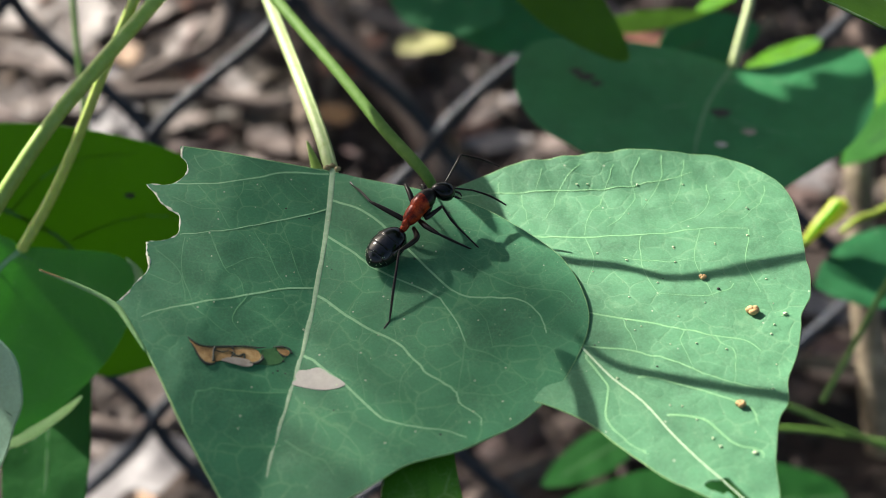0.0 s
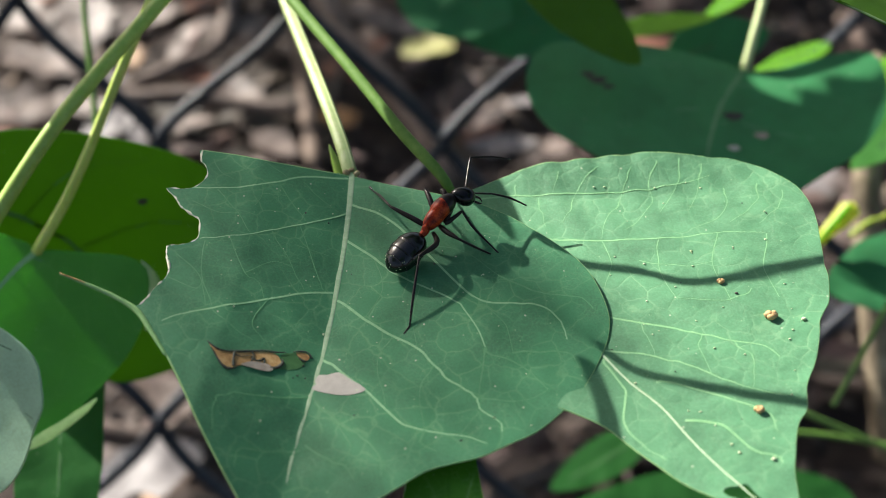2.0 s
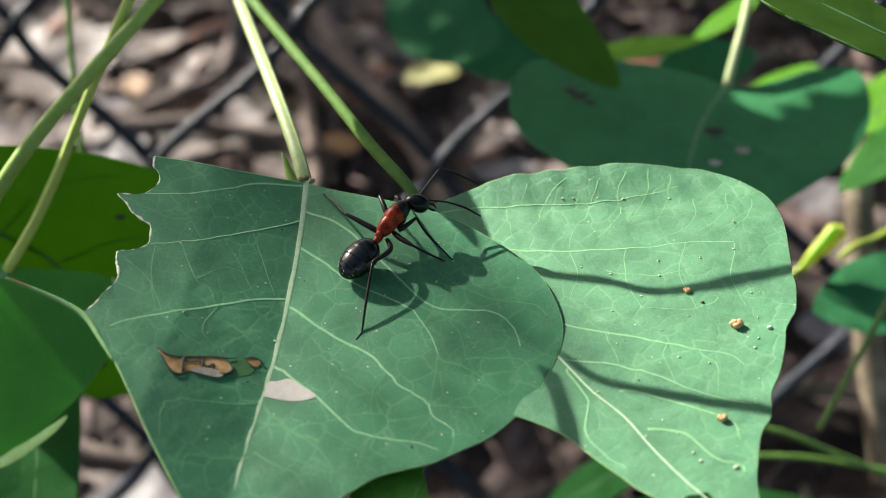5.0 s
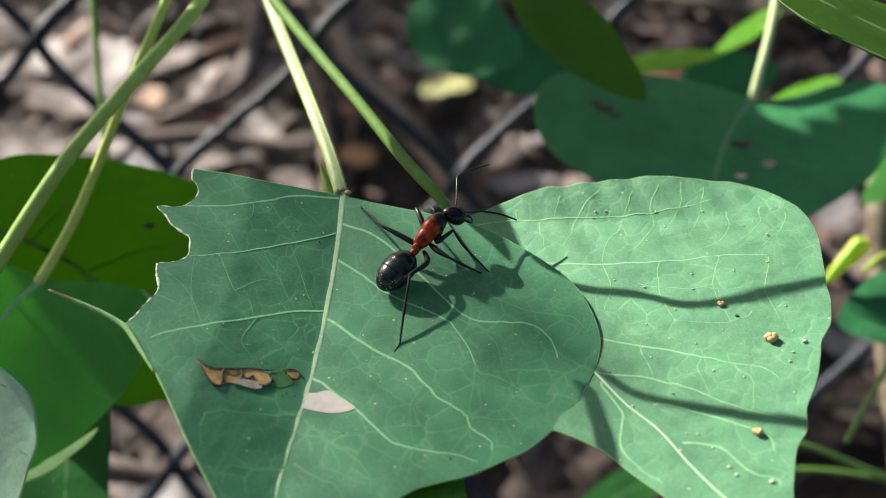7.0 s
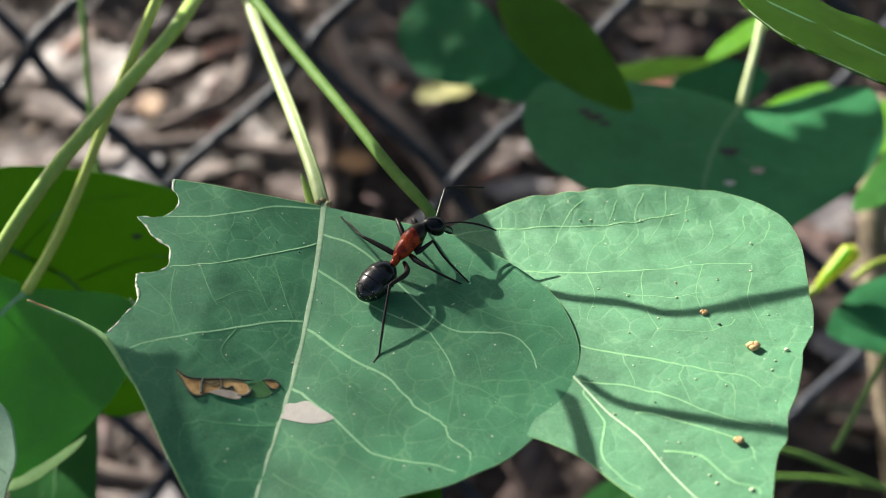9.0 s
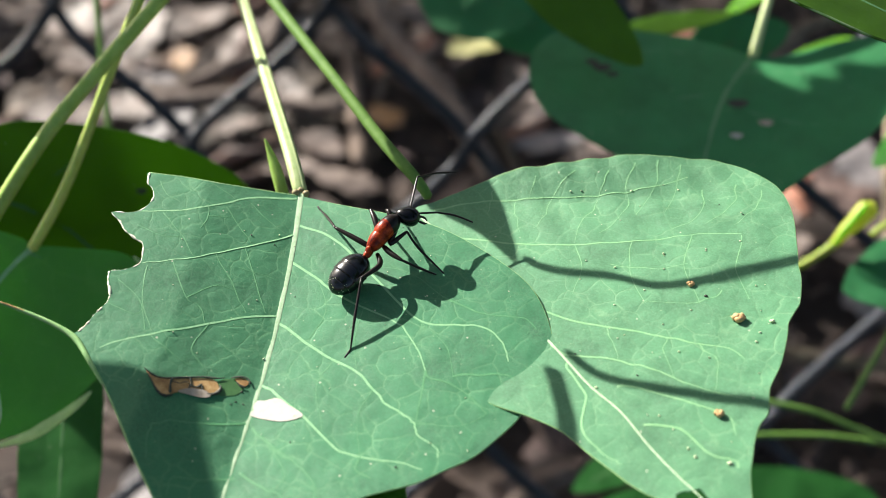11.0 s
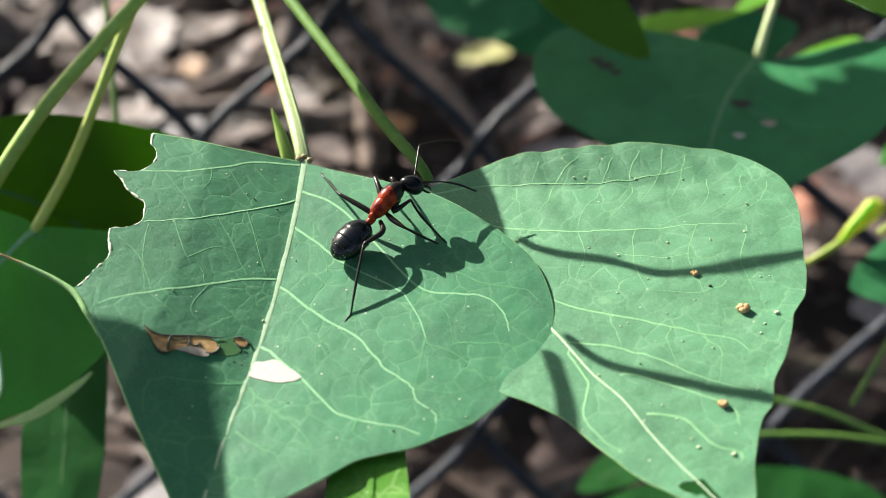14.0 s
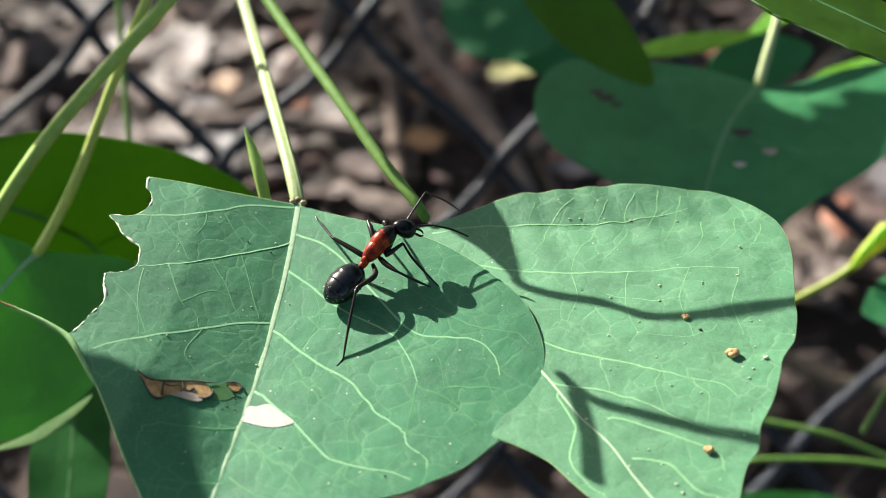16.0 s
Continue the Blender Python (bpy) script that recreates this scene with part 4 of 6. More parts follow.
def shaped_leaf(label, anchor, outline, mid, side_veins, material, face=(0, 0, 1), bulge=0.02, seed=0, stalk=(), stalk_mat=None, stalk_r=0.8, vein_mat=None, spots=(), curled=()):
    """A leaf of its own outline (millimetres across and up from the anchor): blade, veins, spots, curled edge and stalk."""
    leaf = new("tallow_leaf")
    tagged(leaf, label, "leaf")

    def hz(x, y):
        return bulge * 20 * noise.noise(Vector((x * 0.07, y * 0.07, seed))) + 0.02 * abs(x)

    vm = vein_mat or VEIN_DIM
    part("blade", blade(outline, hz, (), 1.5, 0.25), material, leaf)
    part("midrib", vein(mid, 0.4, 0.12, hz, 0.0), vm, leaf)
    for path in side_veins:
        part("vein", vein(path, 0.13, 0.05, hz, -0.01), vm, leaf)
    for x, y, r, mat in spots:
        part("spot", blade([(x + r * math.cos(a) * (1 + 0.25 * math.sin(3 * a)), y + 0.62 * r * math.sin(a)) for a in (2 * math.pi * k / 10 for k in range(10))], lambda u, v: hz(u, v) + 0.08, (), 0.6, 0.04), mat, leaf, "brown spot")
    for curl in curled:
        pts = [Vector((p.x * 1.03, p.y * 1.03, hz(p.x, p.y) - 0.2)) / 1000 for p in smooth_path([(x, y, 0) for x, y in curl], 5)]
        part("curled_edge", tube(pts, [0.0001, 0.0005, 0.0008, 0.0006, 0.0001], 8, 0.6, steps=1), CURL, leaf, "curled leaf edge, pale colour in place of sunlight")
    z = (TILT.to_3x3() @ Vector(face)).normalized()
    x = TILT.to_3x3() @ Vector((1, 0, 0))
    x = (x - z * x.dot(z)).normalized()
    m = Matrix((x, z.cross(x), z)).transposed().to_4x4()
    m.translation = anchor
    leaf.matrix_basis = m
    if stalk:
        inv = m.inverted()
        part("petiole", tube([inv @ p for p in stalk], [stalk_r / 1000, stalk_r * 0.85 / 1000, stalk_r * 0.95 / 1000], 10), stalk_mat or STEM_GREEN, leaf)
    return leaf


leaf_d = shaped_leaf("dark bluish-green broad leaf with brown spots, in shade", px(1297, 118, 200),
    [(0, 0), (-4.4, 2.3), (-10.9, 5), (-18.3, 6.6), (-24.8, 7.2), (-31.3, 6.2), (-34.5, 2.8), (-36.1, -2.7), (-35.5, -9), (-33.1, -14.7), (-29.0, -18.9), (-22.9, -24), (-17.4, -30.9), (-13.6, -41.5),
     (-4.4, -35.2), (3.1, -28.4), (9.6, -23.4), (15.1, -18.9), (19.8, -12.1), (22.1, -5.9), (22.6, 1), (20.7, 4.2), (15.1, 3.5), (9.6, 1.6), (4.0, -0.2)],
    [(0, 0), (-5.3, -9), (-9.9, -22.9), (-13.2, -39.1)], [[(-1, -1.3), (-14, 1.3), (-26, 0)], [(-2, -4), (9, -4), (17, -1.3)], [(-5, -9.4), (-18, -10.7), (-28, -10.7)], [(-6, -12.1), (6, -16.2), (13, -16.2)]],
    LEAF_BLUE, face=(0, 0.9, 1), seed=2, vein_mat=VEIN_D, stalk=[px(1297, 118, 200), px(1312, 60, 200), px(1330, -10, 202), px(1350, -120, 206)], stalk_mat=STEM,
    spots=[(-3.8, -11.7, 1.6, GRIT_DARK), (0.0, -15.9, 1.1, FLAKE), (-4.8, -18.9, 0.9, WHITE), (-24.5, -3.3, 1.5, GRIT_DARK), (-22.9, -4.9, 1.0, GRIT_DARK), (-26.0, -1.9, 1.1, GRIT_DARK)])
leaf_l = shaped_leaf("mid-green broad leaf with bright curled edge", px(38, 442, 150),
    [(0, 0), (1.5, 0.3), (5.7, 0), (10.6, -0.4), (13, -1.4), (14.3, -3.3), (13.9, -6.8), (13.2, -9.3), (10.6, -13.8), (5.7, -19), (1.5, -21.8), (-1.3, -23.2), (-8.2, -25), (-18.6, -24), (-19, -8), (-9, 2), (-2, 1.5)],
    [(0, 0), (-3, -2.6), (-10, -11), (-18, -22)], [[(-3, -2.6), (1.0, -7), (4.2, -10.6), (9.4, -10.8)], [(-0.6, -0.6), (5, -2.2), (11, -3.6)], [(-8, -9), (-4, -15), (-1, -19)]],
    LEAF_SOFT, face=(0, 0.0349, 0.9994), seed=3, stalk=[px(38, 442, 150), px(88, 355, 150), px(128, 268, 149.5), px(155, 200, 149), px(186, 122, 148.5), px(240, -5, 147), px(290, -120, 146)], stalk_mat=STEM_GLOW, stalk_r=0.72,
    vein_mat=VEIN, curled=[[(7.5, -17.4), (5.7, -19), (1.5, -21.8), (-1.3, -23.2), (-6, -24.6)], [(12.6, -1.0), (14.1, -3.2), (14.0, -6.4), (13.2, -9.3)]])
leaf_far_left = shaped_leaf("large thin olive leaf lit from behind", px(100, 450, 168),
    [(-17.2, 14.8), (-7.8, 17.5), (-3.1, 17.8), (3.9, 16.9), (10.9, 15.2), (17.9, 12.3), (25.0, 7.0), (26.5, 0.0), (21.8, -8.6), (16.4, -14.8), (12.5, -18.7), (5.5, -20.4), (1.6, -18.7), (-3.1, -14.8), (-15.6, -11.7)],
    [(-16, 10), (0, 2), (14, -17)], [[(-6, 5), (2, 12), (12, 13)], [(2, 1), (12, 4), (22, 2)]], LEAF_OLIVE, face=(0.2, -0.38, 1), seed=4, spots=[(10.5, 7.0, 0.7, GRIT_DARK), (6.0, -15.0, 0.6, GRIT_DARK)])
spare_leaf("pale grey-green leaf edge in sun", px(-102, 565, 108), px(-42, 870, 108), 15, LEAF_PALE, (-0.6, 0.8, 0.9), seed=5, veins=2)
spare_leaf("soft green hanging leaf", px(100, 470, 166), px(60, 1160, 156), 13, LEAF_SHADE, (-0.25, 0.5, 1), seed=6, veins=0)
leaf_under = spare_leaf("bright green leaf with pale netted veins, half in sun", px(742, 660, 111.2), px(752, 1330, 88.5), 7.2, LEAF_NET, (0, 0.68, 0.73), seed=7, step=0.8, veins=0, vein_mat=LEAF_NET, margin=True, widest=0.5)
spare_leaf("glossy green leaf hanging close by", px(1318, -118, 122), px(1788, 108, 118), 14.5, LEAF_OLIVE, (0.1, 0.9, 0.6), seed=8, veins=0, margin=True)
spare_leaf("dull green leaf in shade", px(690, -60, 265), px(890, 30, 260), 20, LEAF_BLUE, (0.1, -0.2, 1), seed=9, veins=2)
spare_leaf("dark green leaf in deep shade", px(1010, 60, 275), px(740, 10, 270), 14, LEAF_BLUE, (0.1, -0.1, 1), seed=10, veins=2)
spare_leaf("hanging olive-green leaf tip", px(880, -110, 190), px(1112, 106, 186), 10.5, LEAF_MOSS, (-0.5, 0.6, 1), seed=11, veins=0, vein_mat=LEAF_MOSS)
spare_leaf("dull bluish-green leaf in shade", px(1165, 100, 238), px(1345, 50, 238), 12, LEAF_BLUE, (0.1, -0.2, 1), seed=14, veins=2)
spare_leaf("thin moss-green leaf in half shade", px(1050, 50, 226), px(1250, 22, 230), 4.5, LEAF_MOSS, (0, 0.5, 1), seed=15, veins=0, vein_mat=LEAF_MOSS)
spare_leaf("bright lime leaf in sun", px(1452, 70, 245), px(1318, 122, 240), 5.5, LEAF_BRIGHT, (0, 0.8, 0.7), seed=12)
spare_leaf("green leaf behind the dark leaf, half in sun", px(1670, 150, 232), px(1490, 290, 226), 9, LEAF_SOFT, (-0.2, 0.5, 1), seed=23, veins=2)
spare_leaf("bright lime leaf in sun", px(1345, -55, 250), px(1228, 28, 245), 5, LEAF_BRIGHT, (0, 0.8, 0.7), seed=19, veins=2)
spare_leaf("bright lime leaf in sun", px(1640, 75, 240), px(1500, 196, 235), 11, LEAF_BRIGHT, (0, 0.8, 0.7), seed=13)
spare_leaf("green leaf in half shade", px(1660, 450, 215), px(1445, 505, 210), 16, LEAF_BLUE, (0, 0.6, 1), seed=14, veins=2)
spare_leaf("green leaf low above the litter", px(1500, 880, 235), px(980, 900, 228), 17, LEAF_SHADE, (0, 0.6, 1), seed=15, veins=2)
spare_leaf("green leaf low above the litter", px(1130, 760, 250), px(960, 860, 245), 9, LEAF_SHADE, (0, 0.6, 1), seed=16, veins=2)
def build_bud():
    """A young leaf, still rolled, on a slender stalk that rises from behind."""
    bud = new("young_leaf")
    tagged(bud, "yellow-green young leaf, still rolled, in sun", "leaf")
    part("stalk", tube([px(1210, 540, 217), px(1310, 492, 216), px(1388, 452, 214.5), px(1432, 422, 214)], [0.0006, 0.0006, 0.0007], 10), STEM_LIME, bud)
    part("rolled_blade", tube([px(1424, 430, 214), px(1445, 405, 213), px(1468, 384, 213), px(1486, 364, 213), px(1491, 357, 213)], [0.0007, 0.0012, 0.0017, 0.0019, 0.0012], 12, 0.8), BUD, bud, "rolled yellow blade")
    part("fold", tube([px(1424, 428, 212.5), px(1448, 398, 211.5), px(1474, 369, 211.3), px(1486, 356, 212)], [0.0002, 0.0004, 0.0005, 0.0003], 8), LEAF_BRIGHT, bud)
    return bud


bud = build_bud()


SUN_FACE = tuple(TILT.to_3x3().inverted() @ SUN)


def stem(label, pts, r, material, name="stem"):
    ob = part(name, tube(pts, [r / 1000, r * 0.95 / 1000, r * 1.05 / 1000], 12, steps=6), material)
    return tagged(ob, label, "stem")


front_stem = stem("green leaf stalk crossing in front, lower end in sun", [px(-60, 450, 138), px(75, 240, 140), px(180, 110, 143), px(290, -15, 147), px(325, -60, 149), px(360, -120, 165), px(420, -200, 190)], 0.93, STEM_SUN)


def shade_strip(label, pts, width, dist, seed):
    """An unseen narrow leaf, added above a stalk to keep the sun off part of it."""
    z = SUN
    x = (TILT.to_3x3() @ Vector((1, 0, 0)))
    x = (x - z * x.dot(z)).normalized()
    y = z.cross(x)
    c = sum(pts, Vector()) / len(pts)
    flat = [Vector(((p - c).dot(x), (p - c).dot(y))) * 1000 for p in pts]
    n = [(flat[min(i + 1, len(flat) - 1)] - flat[max(i - 1, 0)]).normalized().orthogonal() for i in range(len(flat))]
    side = [p + q * width / 2 for p, q in zip(flat, n)] + [p - q * width / 2 for p, q in zip(flat, n)][::-1]
    return shaped_leaf(label, c + SUN * dist, [tuple(p) for p in side], [tuple(p) for p in flat], [], LEAF_SHADE, face=SUN_FACE, seed=seed, bulge=0.0)


stem_shade = shade_strip("unseen narrow leaf added above to shade a stalk", [px(84, 229, 140.2), px(130, 170, 141.5), px(180, 110, 143), px(235, 48, 145), px(290, -15, 147), px(325, -60, 149)], 2.7, 0.05, 35)
# unseen leaf, added to cast the dark patch at the front leaf's base
patch_shade = shaped_leaf("unseen green leaf added above to cast shade", Vector((-0.0318, 0.1338, 0.2542)),
    [(4.3, 4.2), (3.4, 2.3), (1.8, -1.3), (-0.5, -5.3), (-0.9, -4.0), (-1.4, -1.9), (-2.6, -0.2), (-3.5, 1.5), (-0.7, 4.6)], [(1.5, 2.6), (0.2, -0.5), (-0.7, -4.6)], [], LEAF_SHADE, face=SUN_FACE, seed=36, bulge=0.0)
# unseen leaf, added to shade the bluish leaf, notched for its sun patch
spot_shade = shaped_leaf("unseen broad leaf added above to shade the bluish leaf", Vector((-0.0637, 0.2636, 0.2823)),
    [(6.6, 3.3), (4.9, 0.8), (7.4, -0.9), (9.8, 0.9), (13.0, 0.7), (15.6, 2.6), (20.7, 2.2), (28.1, 4.4), (16.2, -2.8), (2.5, -11.4), (-13.0, -17.9), (-24.7, -15.4), (-31.5, -10.0), (-26.2, 0.2), (-15.8, 10.2), (-2.4, 13.8), (5.2, 10.2), (9.2, 5.9)], [(5.5, 2.6), (-7.7, -2.8), (-21.9, -12.7)], [], LEAF_SHADE, face=SUN_FACE, seed=37, bulge=0.0)
shade_strip("unseen narrow leaf added above to shade a stalk", [px(30, 455, 150), px(62, 400, 150), px(88, 355, 150), px(128, 268, 149.5), px(138, 243, 149.3)], 4.0, 0.05, 38)
stem("thin olive shoot curving before the litter", [px(1490, 410, 222), px(1520, 388, 222), px(1560, 372, 224), px(1640, 320, 226)], 0.6, STEM_LIME)
stem("thin green shoot before the litter", [px(165, 330, 200), px(150, 200, 201), px(135, 60, 203), px(110, -200, 206), px(60, -420, 215)], 0.55, STEM_GREEN)
stem("thin green stalk rising from the litter", [px(1455, 710, 195), px(1500, 630, 196), px(1560, 520, 198), px(1640, 380, 200)], 0.5, STEM_GREEN)
stem("green shoot low in the shade", [px(1250, 690, 220), px(1380, 715, 220), px(1480, 755, 222), px(1660, 830, 225)], 0.55, STEM_GREEN)
stem("green shoot low in the shade", [px(1240, 760, 230), px(1380, 758, 230), px(1480, 768, 230), px(1660, 800, 232)], 0.5, STEM_GREEN)
stem("brown woody stem standing in the litter", [px(1535, 100, 260), px(1520, 300, 258), px(1528, 500, 260), px(1560, 800, 265)], 3.2, BARK)
stipule = part("stipule", tube(mm((0, 0, 0), (0.6, -1.6, 0), (1.25, -3.4, 0.2), (1.9, -5.6, 0.4), (2.8, -9.5, 0.2)), [0.00006, 0.0004, 0.00065, 0.0007, 0.0006], 10, 0.45), STEM_SUN)
tagged(stipule, "narrow green pointed stipule beside a leaf stalk", "stipule")


main = part("branch", tube([at(-170, 78, 165), at(-60, 98, 172), at(40, 105, 190), at(140, 90, 230), Vector((0.30, 0.42, 0.12)), Vector((0.31, 0.45, -0.02))], [0.0022, 0.003, 0.004, 0.005], 12), BARK)
tagged(main, "brown woody branch that carries the leaf stalks", "branch")


# ---- fence: chain-link wires with 50 mm mesh, leaning, before the litter ----
def build_fence():
    fence = new("chain_link_fence")
    tagged(fence, "leaning chain-link fence of dark coated wire", "fence")
    half = 35.0
    x0, y0 = -72.0 + 0.3 - 2 * half * 3, 27.0
    for k in range(24):
        cx, mirror = x0 + (k // 2) * half * 2 + (half if k % 2 else 0), -1 if k % 2 else 1
        pts = []
        for j in range(-5, 6):
            side = mirror if (j % 2) else -mirror
            xa, xb = cx + half * (0.5 + 0.5 * side) - side * 1.2, cx + half * (0.5 - 0.5 * side) + side * 1.2
            for e in (-1, 1):
                pts.append(at(xa, y0 + j * half + e * 1.8, 300 + side * 1.7 * e))
            for f in (0.25, 0.75):
                pts.append(at(xa + (xb - xa) * f, y0 + (j + f + (0.05 if f < 0.5 else -0.05)) * half, 300 + side * 1.7 * (1 - 2 * f)))
        part("wire", tube(pts, [0.0017, 0.0017], 10, steps=4), WIRE, fence)
    return fence


fence = build_fence()


# ---- plants above the view, which shade the place ----
def build_canopy():
    """An unseen bough, added towards the sun: its leaves dapple the litter, and leave the two front leaves in the sun.
    """
    rng = random.Random(21)
    keep = [(Vector((-0.017, 0.089, 0.221)), 0.06), (Vector((0.012, 0.095, 0.225)), 0.06), (Vector((0.035, 0.088, 0.212)), 0.06), (px(100, 450, 165), 0.06), (px(60, 250, 130), 0.06), (px(200, 60, 145), 0.05), (px(1450, 120, 240), 0.06), (px(1400, 140, 200), 0.06), (px(1460, 390, 214), 0.045), (px(1050, 20, 188), 0.045), (on_ground(1440, 320), 0.05), (on_ground(1500, 420), 0.05), (on_ground(60, 120), 0.08), (on_ground(200, 210), 0.05), (on_ground(840, 190), 0.03), (on_ground(230, 810), 0.035)]
    bough = new("overhanging_bough")
    tagged(bough, "unseen leafy bough added overhead to dapple the ground with shade", "bough")
    bough.location = (-1.1, 1.6, 0)
    root = bough.location
    part("trunk", tube([Vector((0, 0, -0.02)), Vector((0.05, -0.05, 0.5)), Vector((0.3, -0.3, 0.85)), Vector((0.75, -0.75, 1.0))], [0.03, 0.022, 0.012, 0.004], 10), BARK, bough)
    leaf_mesh = blade([(0, 20), (14, 12), (22, -2), (14, -18), (4, -30), (0, -40), (-4, -30), (-14, -18), (-22, -2), (-14, 12)], lambda x, y: 0.06 * abs(x) + 2 * noise.noise(Vector((x * 0.05, y * 0.05, 1))), (), 6.0, 0.3, 3)
    spots = [(on_ground(rng.uniform(420, 800), rng.uniform(-20, 300), 0.02), SUN * rng.uniform(0.7, 1.0)) for _ in range(12)]
    more = random.Random(4)
    spots += [(on_ground(more.uniform(330, 780), more.uniform(-10, 290), 0.02), SUN * more.uniform(0.7, 1.0)) for _ in range(14)]
    for g, up in spots:
        if any(((q - g) - SUN * (q - g).dot(SUN)).length < r * 0.9 for q, r in keep):
            continue
        ob = part("leaf", leaf_mesh, LEAF_SHADE, bough)
        ob.matrix_basis = Matrix.Translation(g + up - root) @ Euler((rng.gauss(0, 0.5), rng.gauss(0, 0.5), rng.uniform(0, 6.3))).to_matrix().to_4x4()
    n = 0
    for k in range(900):
        x = rng.uniform(-0.34, 0.34)
        g = Vector((x, rng.uniform(0.18, 0.9), 0.01))
        if x < -0.03 and rng.random() < 0.6:
            continue
        c = g + SUN * rng.uniform(0.75, 1.1)
        if any(((q - g) - SUN * (q - g).dot(SUN)).length < r for q, r in keep):
            continue
        n += 1
        if n > 240:
            break
        ob = part("leaf", leaf_mesh, LEAF_SHADE, bough)
        ob.matrix_basis = Matrix.Translation(c - root) @ Euler((rng.gauss(0, 0.5), rng.gauss(0, 0.5), rng.uniform(0, 6.3))).to_matrix().to_4x4()


build_canopy()
shoots = (
    (((-0.0290, 0.1267, 0.2545), (-0.0278, 0.1257, 0.2545), (-0.0251, 0.1247, 0.2545), (-0.0208, 0.1241, 0.2547), (-0.0172, 0.1226, 0.2548), (-0.0140, 0.1228, 0.2551), (-0.0091, 0.1239, 0.2555), (-0.0032, 0.1256, 0.2559), (0.0050, 0.1280, 0.2564)), 0.46),
    (((-0.0253, 0.1140, 0.2537), (-0.0243, 0.1128, 0.2537), (-0.0228, 0.1115, 0.2537), (-0.0209, 0.1106, 0.2537), (-0.0175, 0.1096, 0.2539), (-0.0138, 0.1087, 0.2541), (-0.0101, 0.1079, 0.2543), (-0.0065, 0.1068, 0.2545), (0.0018, 0.1052, 0.2548)), 0.44),
    (((-0.0267, 0.1120, 0.2535), (-0.0265, 0.1110, 0.2535), (-0.0262, 0.1096, 0.2534), (-0.0256, 0.1070, 0.2532), (-0.0255, 0.1045, 0.2531), (-0.0254, 0.1030, 0.2530)), 0.6),
)
shade_stems = [stem("thin green shoot of the same plant above", [Vector(p) for p in pts], r, STEM_GREEN) for pts, r in shoots]
A_FACE = (TILT.to_3x3().inverted() @ Vector((0, -0.122, 0.993)))
# unseen leaf, added with the outline of the shade on the chewed leaf
shade_leaf = shaped_leaf("unseen green leaf added above to cast shade", Vector((-0.066, 0.1292, 0.2633)),
    [(1.7, -13.2), (1.75, -14.6), (1.8, -16.2), (2.1, -18.5), (3.3, -23.4), (4.2, -28.6), (1.5, -30.0), (-0.4, -27.0), (-2.0, -23.0), (-4.4, -18.0), (-5.0, -15.8), (-3.4, -15.0), (-1.9, -14.5), (-0.3, -14.6), (0.6, -14.1)],
    [(-3.6, -15.8), (-0.2, -19.0), (2.4, -27.6)], [], LEAF_SHADE, face=tuple(A_FACE), seed=33, bulge=0.0)


def build_shade_sapling(reach, cell, cover, seed):
    """An unseen fine-leaved sapling, added between the sun and the front leaf to dim it, that sways aside; cover(x, y)
    tells how dense its leaflets stand.
    """
    tree = new("sapling")
    tagged(tree, "unseen fine-leaved sapling added for shade, swaying aside", "sapling")
    down = SUN.to_track_quat("Z", "Y").inverted() @ Vector((0, 0, -1))
    part("trunk", tube([Vector((0.034, -0.01, 0)), down * 0.3 + Vector((0.05, 0, 0)), down * (reach * 0.522 + 0.24) + Vector((0.05, 0, 0))], [0.0008, 0.002, 0.004], 8), BARK, tree)
    rng = random.Random(seed)
    leaflet = blade([(0, 0.62), (0.34, 0.3), (0.4, -0.05), (0.3, -0.4), (0, -0.62), (-0.3, -0.4), (-0.4, -0.05), (-0.34, 0.3)], lambda u, v: 0.05 * abs(u), (), 0.6, 0.05, 2)
    leaflet.materials.append(LEAF_SHADE)
    for j in range(round(26 / cell)):
        y = -14.5 + (j + 0.5) * cell
        part("stalk", tube(mm((32, y * 0.7 - 3, 0.3), (8, y, 0.2), (-16, y + 0.4, 0)), [0.0003, 0.00022, 0.00012], 6), STEM_GREEN, tree)
        for i in range(int(46 / cell)):
            x = -16 + (i + 0.5) * cell + rng.uniform(-0.4, 0.4)
            c = cover(x, y)
            if y > 9 and x < 0:
                continue
            ob = part("leaflet", leaflet, LEAF_SHADE, tree)
            s = cell * math.sqrt(c / 0.74)
            ob.matrix_basis = Matrix.Translation((x / 1000, (y + rng.uniform(-0.3, 0.3)) / 1000, 0)) @ Matrix.Rotation(rng.uniform(-0.5, 0.5) + (0.5 if i % 2 else -0.5), 4, "Z") @ Matrix.Diagonal((s, s, s, 1))
    return tree


def step(x, a, b):
    f = min(1, max(0, (x - a) / (b - a)))
    return f * f * (3 - 2 * f)


shade_saplings = [(0.8, build_shade_sapling(0.8, 4.2, lambda x, y: 0.24 + 0.14 * step(y, -2, -10) + 0.28 * step(x, -6, -13) + 0.2 * step(y, 0, 6), 9)), (1.1, build_shade_sapling(1.1, 5.0, lambda x, y: 0.46 + 0.10 * step(y, -2, -10) + 0.22 * step(x, 0, -12) + 0.14 * step(y, 0, 6), 10))]


